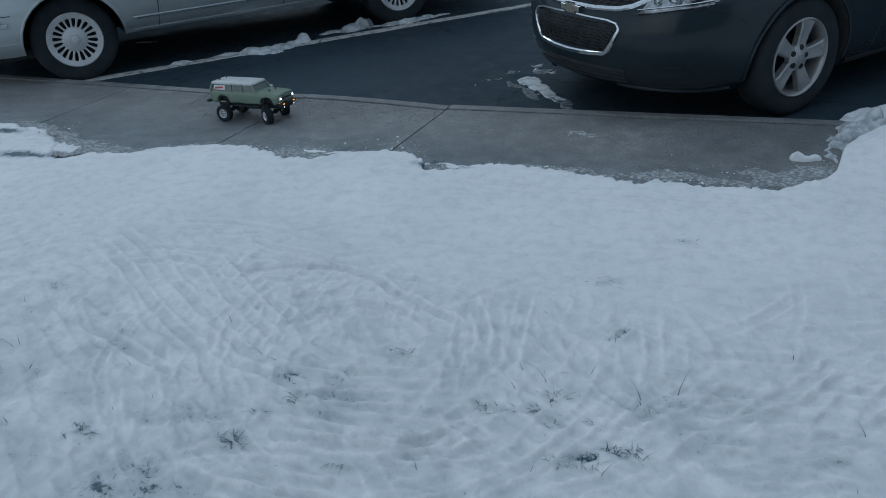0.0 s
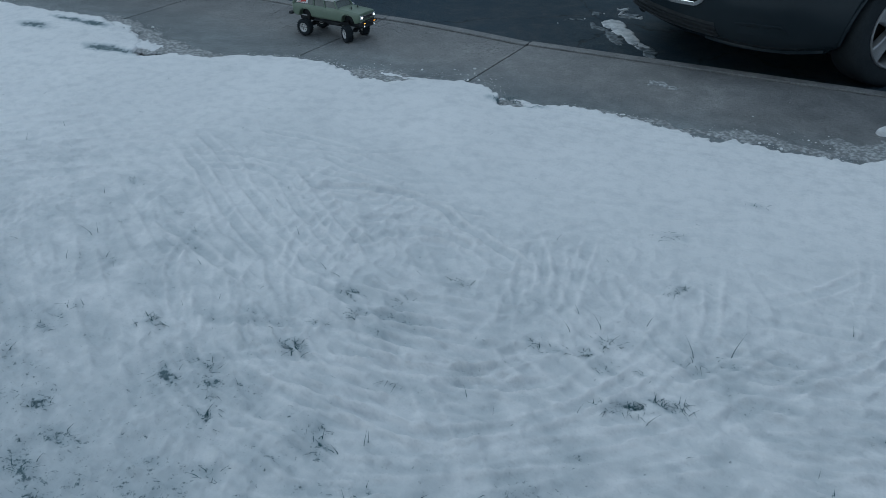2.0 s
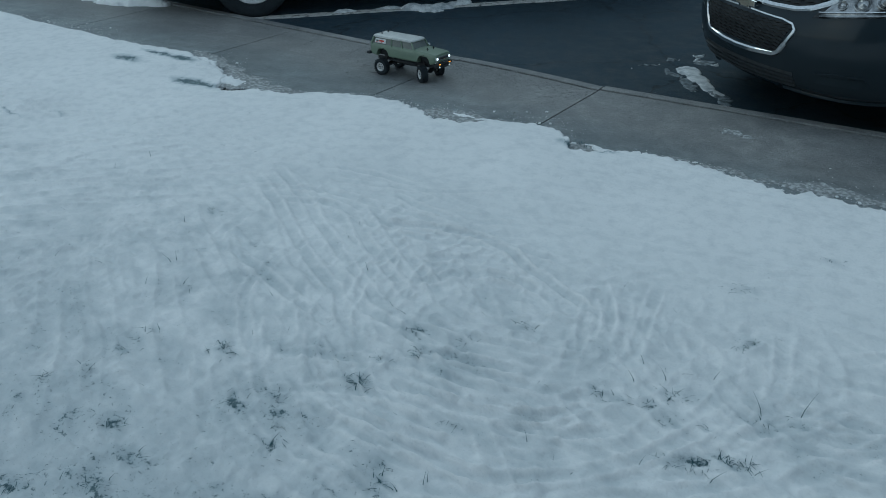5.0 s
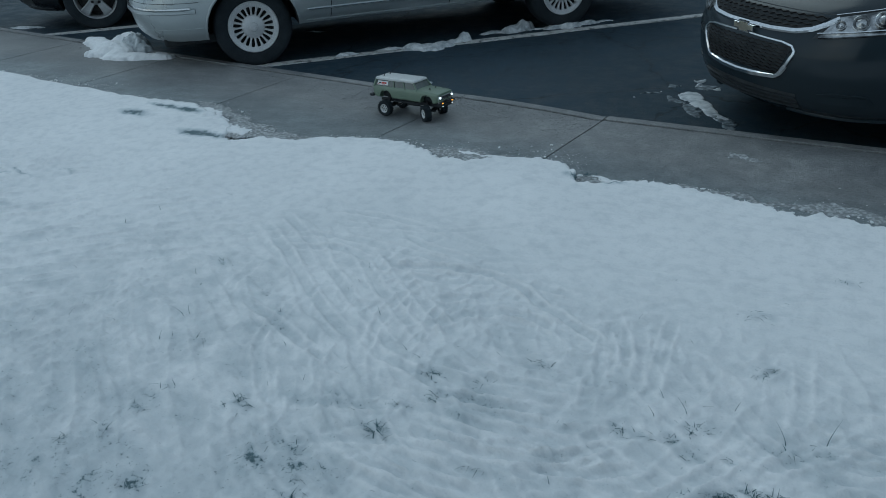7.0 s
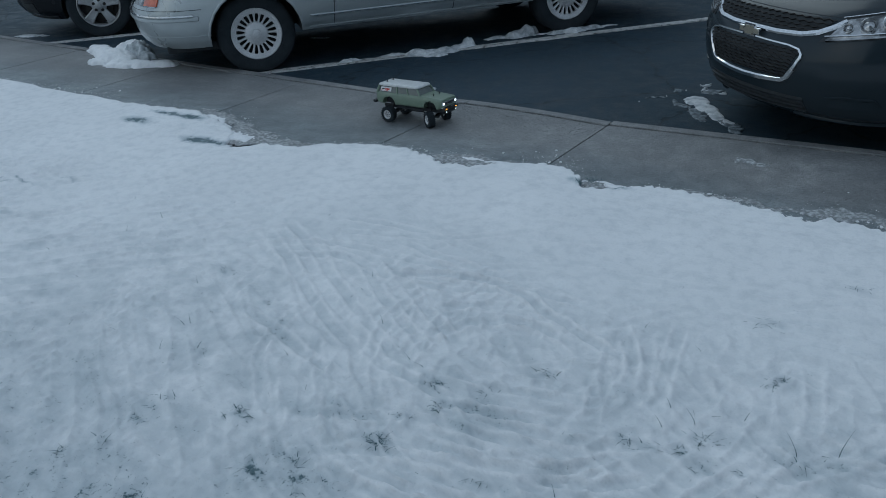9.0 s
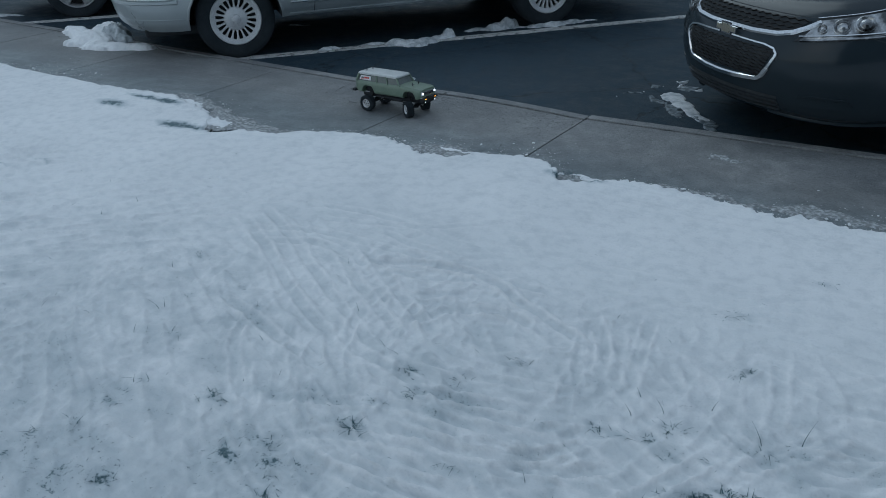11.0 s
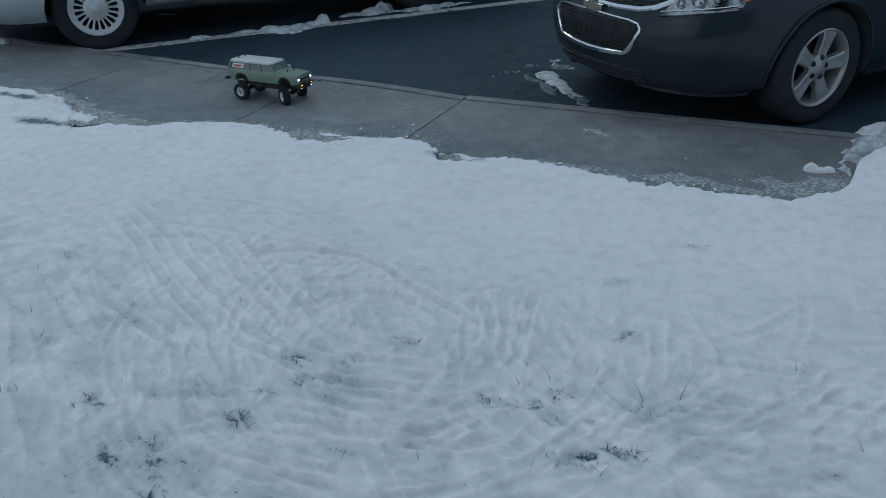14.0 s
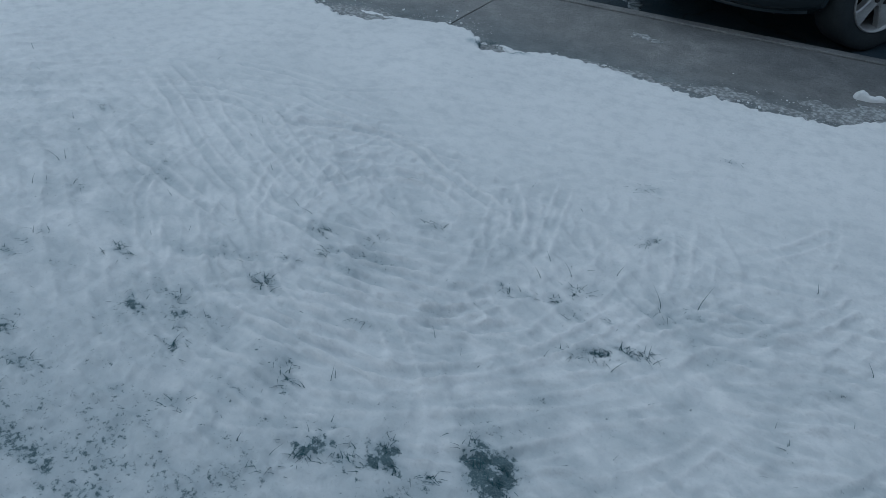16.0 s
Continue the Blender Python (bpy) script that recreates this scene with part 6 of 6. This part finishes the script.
    for x in (0.0, -WB):
        part("axle", add_tube(bmesh.new(), [(x, -TR + 0.01, 0.0535), (x, -0.03, 0.0535), (x, 0, 0.0535), (x, 0.03, 0.0535), (x, TR - 0.01, 0.0535)], [0.007, 0.008, 0.017, 0.008, 0.007], 12), BLACK_PLASTIC, toy, smooth=40)
        for s in (1, -1):
            part("link", add_tube(bmesh.new(), [(x, s * 0.045, 0.055), (-WB / 2 + (0.03 if x == 0 else -0.03), s * 0.030, bot - 0.026)], 0.0035, 8), DARK_ALLOY, toy)
            part("shock", add_tube(bmesh.new(), [(x, s * 0.055, 0.060), (x + (-0.02 if x == 0 else 0.02), s * 0.046, bot + 0.010)], [0.0045, 0.0075], 10), DARK_ALLOY, toy)
            toy_wheel(toy, (x, s * TR, 0.0535), s, -34 if x == 0 else 0)
    # the body leans on its springs, away from the lawn
    lean = Matrix.Translation((0, 0, 0.06)) @ Matrix.Rotation(radians(-3), 4, "X") @ Matrix.Translation((0, 0, -0.06))
    for ob in toy.children:
        if ob.name.split(".")[0] not in ("wheel", "axle", "link", "shock"):
            ob.matrix_basis = lean @ ob.matrix_basis
    return toy


toy_truck()


# ---- grass, crumbs ----
def grass(seed=3):
    rng = random.Random(seed)
    verts, faces = [], []

    def blade(x, y, z, h, w, lean, a):
        b = len(verts)
        side = (math.cos(a + 1.57) * w, math.sin(a + 1.57) * w)
        for f in (0.0, 0.4, 0.75, 1.0):
            d = lean * f * f * h
            zz = z + h * f * (1 - 0.30 * lean * f)
            cx, cy = x + math.cos(a) * d, y + math.sin(a) * d
            k = 1 - 0.9 * f
            verts.extend([(cx - side[0] * k, cy - side[1] * k, zz), (cx + side[0] * k, cy + side[1] * k, zz)])
        faces.extend([(b + 2 * i, b + 2 * i + 1, b + 2 * i + 3, b + 2 * i + 2) for i in range(3)])

    for (x, y, n, r), top in zip(TUFTS, snow_top(TUFTS)):
        for _ in range(int(n * 2.3)):
            px, py = x + rng.gauss(0, r * 0.62), y + rng.gauss(0, r * 0.40)
            blade(px, py, top + rng.uniform(-0.008, -0.002), rng.uniform(0.008, 0.020), rng.uniform(0.0011, 0.0019), rng.uniform(1.4, 2.7), rng.uniform(0, 6.28))
    for (x, y, reach, way), top in zip(BLADES, snow_top(BLADES)):
        blade(x, y, top - 0.003, reach * rng.uniform(0.5, 0.75), 0.0014, rng.uniform(1.5, 2.4), radians(way))
    strays = [(rng.uniform(-2.2, 2.8), rng.triangular(-4.1, -1.3, -3.4)) for _ in range(170)]
    for (px, py), top in zip(strays, snow_top(strays)):
        blade(px, py, top - 0.004, rng.uniform(0.009, 0.026), rng.uniform(0.0006, 0.0011), rng.uniform(0.8, 2.3), rng.uniform(0, 6.28))
    me = bpy.data.meshes.new("grass")
    me.from_pydata(verts, [], faces)
    me.materials.append(BLADE)
    return tagged(new("grass", me), "sparse winter grass blades poking through the snow", "grass", "", "stuff")


def crumbs(seed=8):
    rng = random.Random(seed)
    bm = bmesh.new()
    for _ in range(3600):
        x = rng.uniform(-5.5, 2.3)
        y = float(snow_edge(np.array([x]))[0]) + abs(rng.gauss(0, 0.13 if math.sin(x * 3.1 + 2.2) > 0.1 else 0.035)) + 0.004
        if y > -0.1:
            continue
        r = rng.choice((0.001, 0.0012, 0.0015, 0.0015, 0.002, 0.003)) if rng.random() < 0.985 else rng.uniform(0.005, 0.011)
        bmesh.ops.create_icosphere(bm, subdivisions=1, radius=r, matrix=Matrix.Translation((x, y, r * 0.4)) @ Matrix.Rotation(rng.uniform(0, 6), 4, "Z") @ Matrix.Diagonal((rng.uniform(0.8, 2.2), 1, rng.uniform(0.3, 0.7), 1)))
    return tagged(part("snow_crumbs", bm, SLUSH), "crumbs of snow strewn along the pavement's edge", "snow", "", "stuff")


grass()
crumbs()


GRIT = grain("loose_stone", (0.17, 0.172, 0.172), (0.36, 0.362, 0.36), 60.0, 0.85, fine=300.0)


def grit(seed=12):
    """Loose stones of the scaled concrete, thickest beside the kerb."""
    rng = random.Random(seed)
    bm = bmesh.new()
    for _ in range(3400):
        x = rng.uniform(-1.9, -0.02) if rng.random() < 0.6 else rng.uniform(-5.5, 2.25)
        y = kerb_y(x) - 0.07 - abs(rng.gauss(0, 0.16)) if rng.random() < 0.7 else rng.uniform(-0.9, -0.08)
        if y < -0.85:
            continue
        r = rng.choice((0.0015, 0.002, 0.002, 0.003, 0.004, 0.005))
        if -1.15 < x < 0.0 and y > -0.42 and rng.random() < 0.25:
            r = rng.uniform(0.003, 0.0065)
        bmesh.ops.create_icosphere(bm, subdivisions=1, radius=r, matrix=Matrix.Translation((x, y, r * 0.25)) @ Matrix.Rotation(rng.uniform(0, 6), 4, "Z") @ Matrix.Diagonal((rng.uniform(0.8, 1.6), 1, rng.uniform(0.4, 0.9), 1)))
    return tagged(part("grit", bm, GRIT), "loose grit and flaked stones on the pavement", "grit", "", "stuff")


grit()
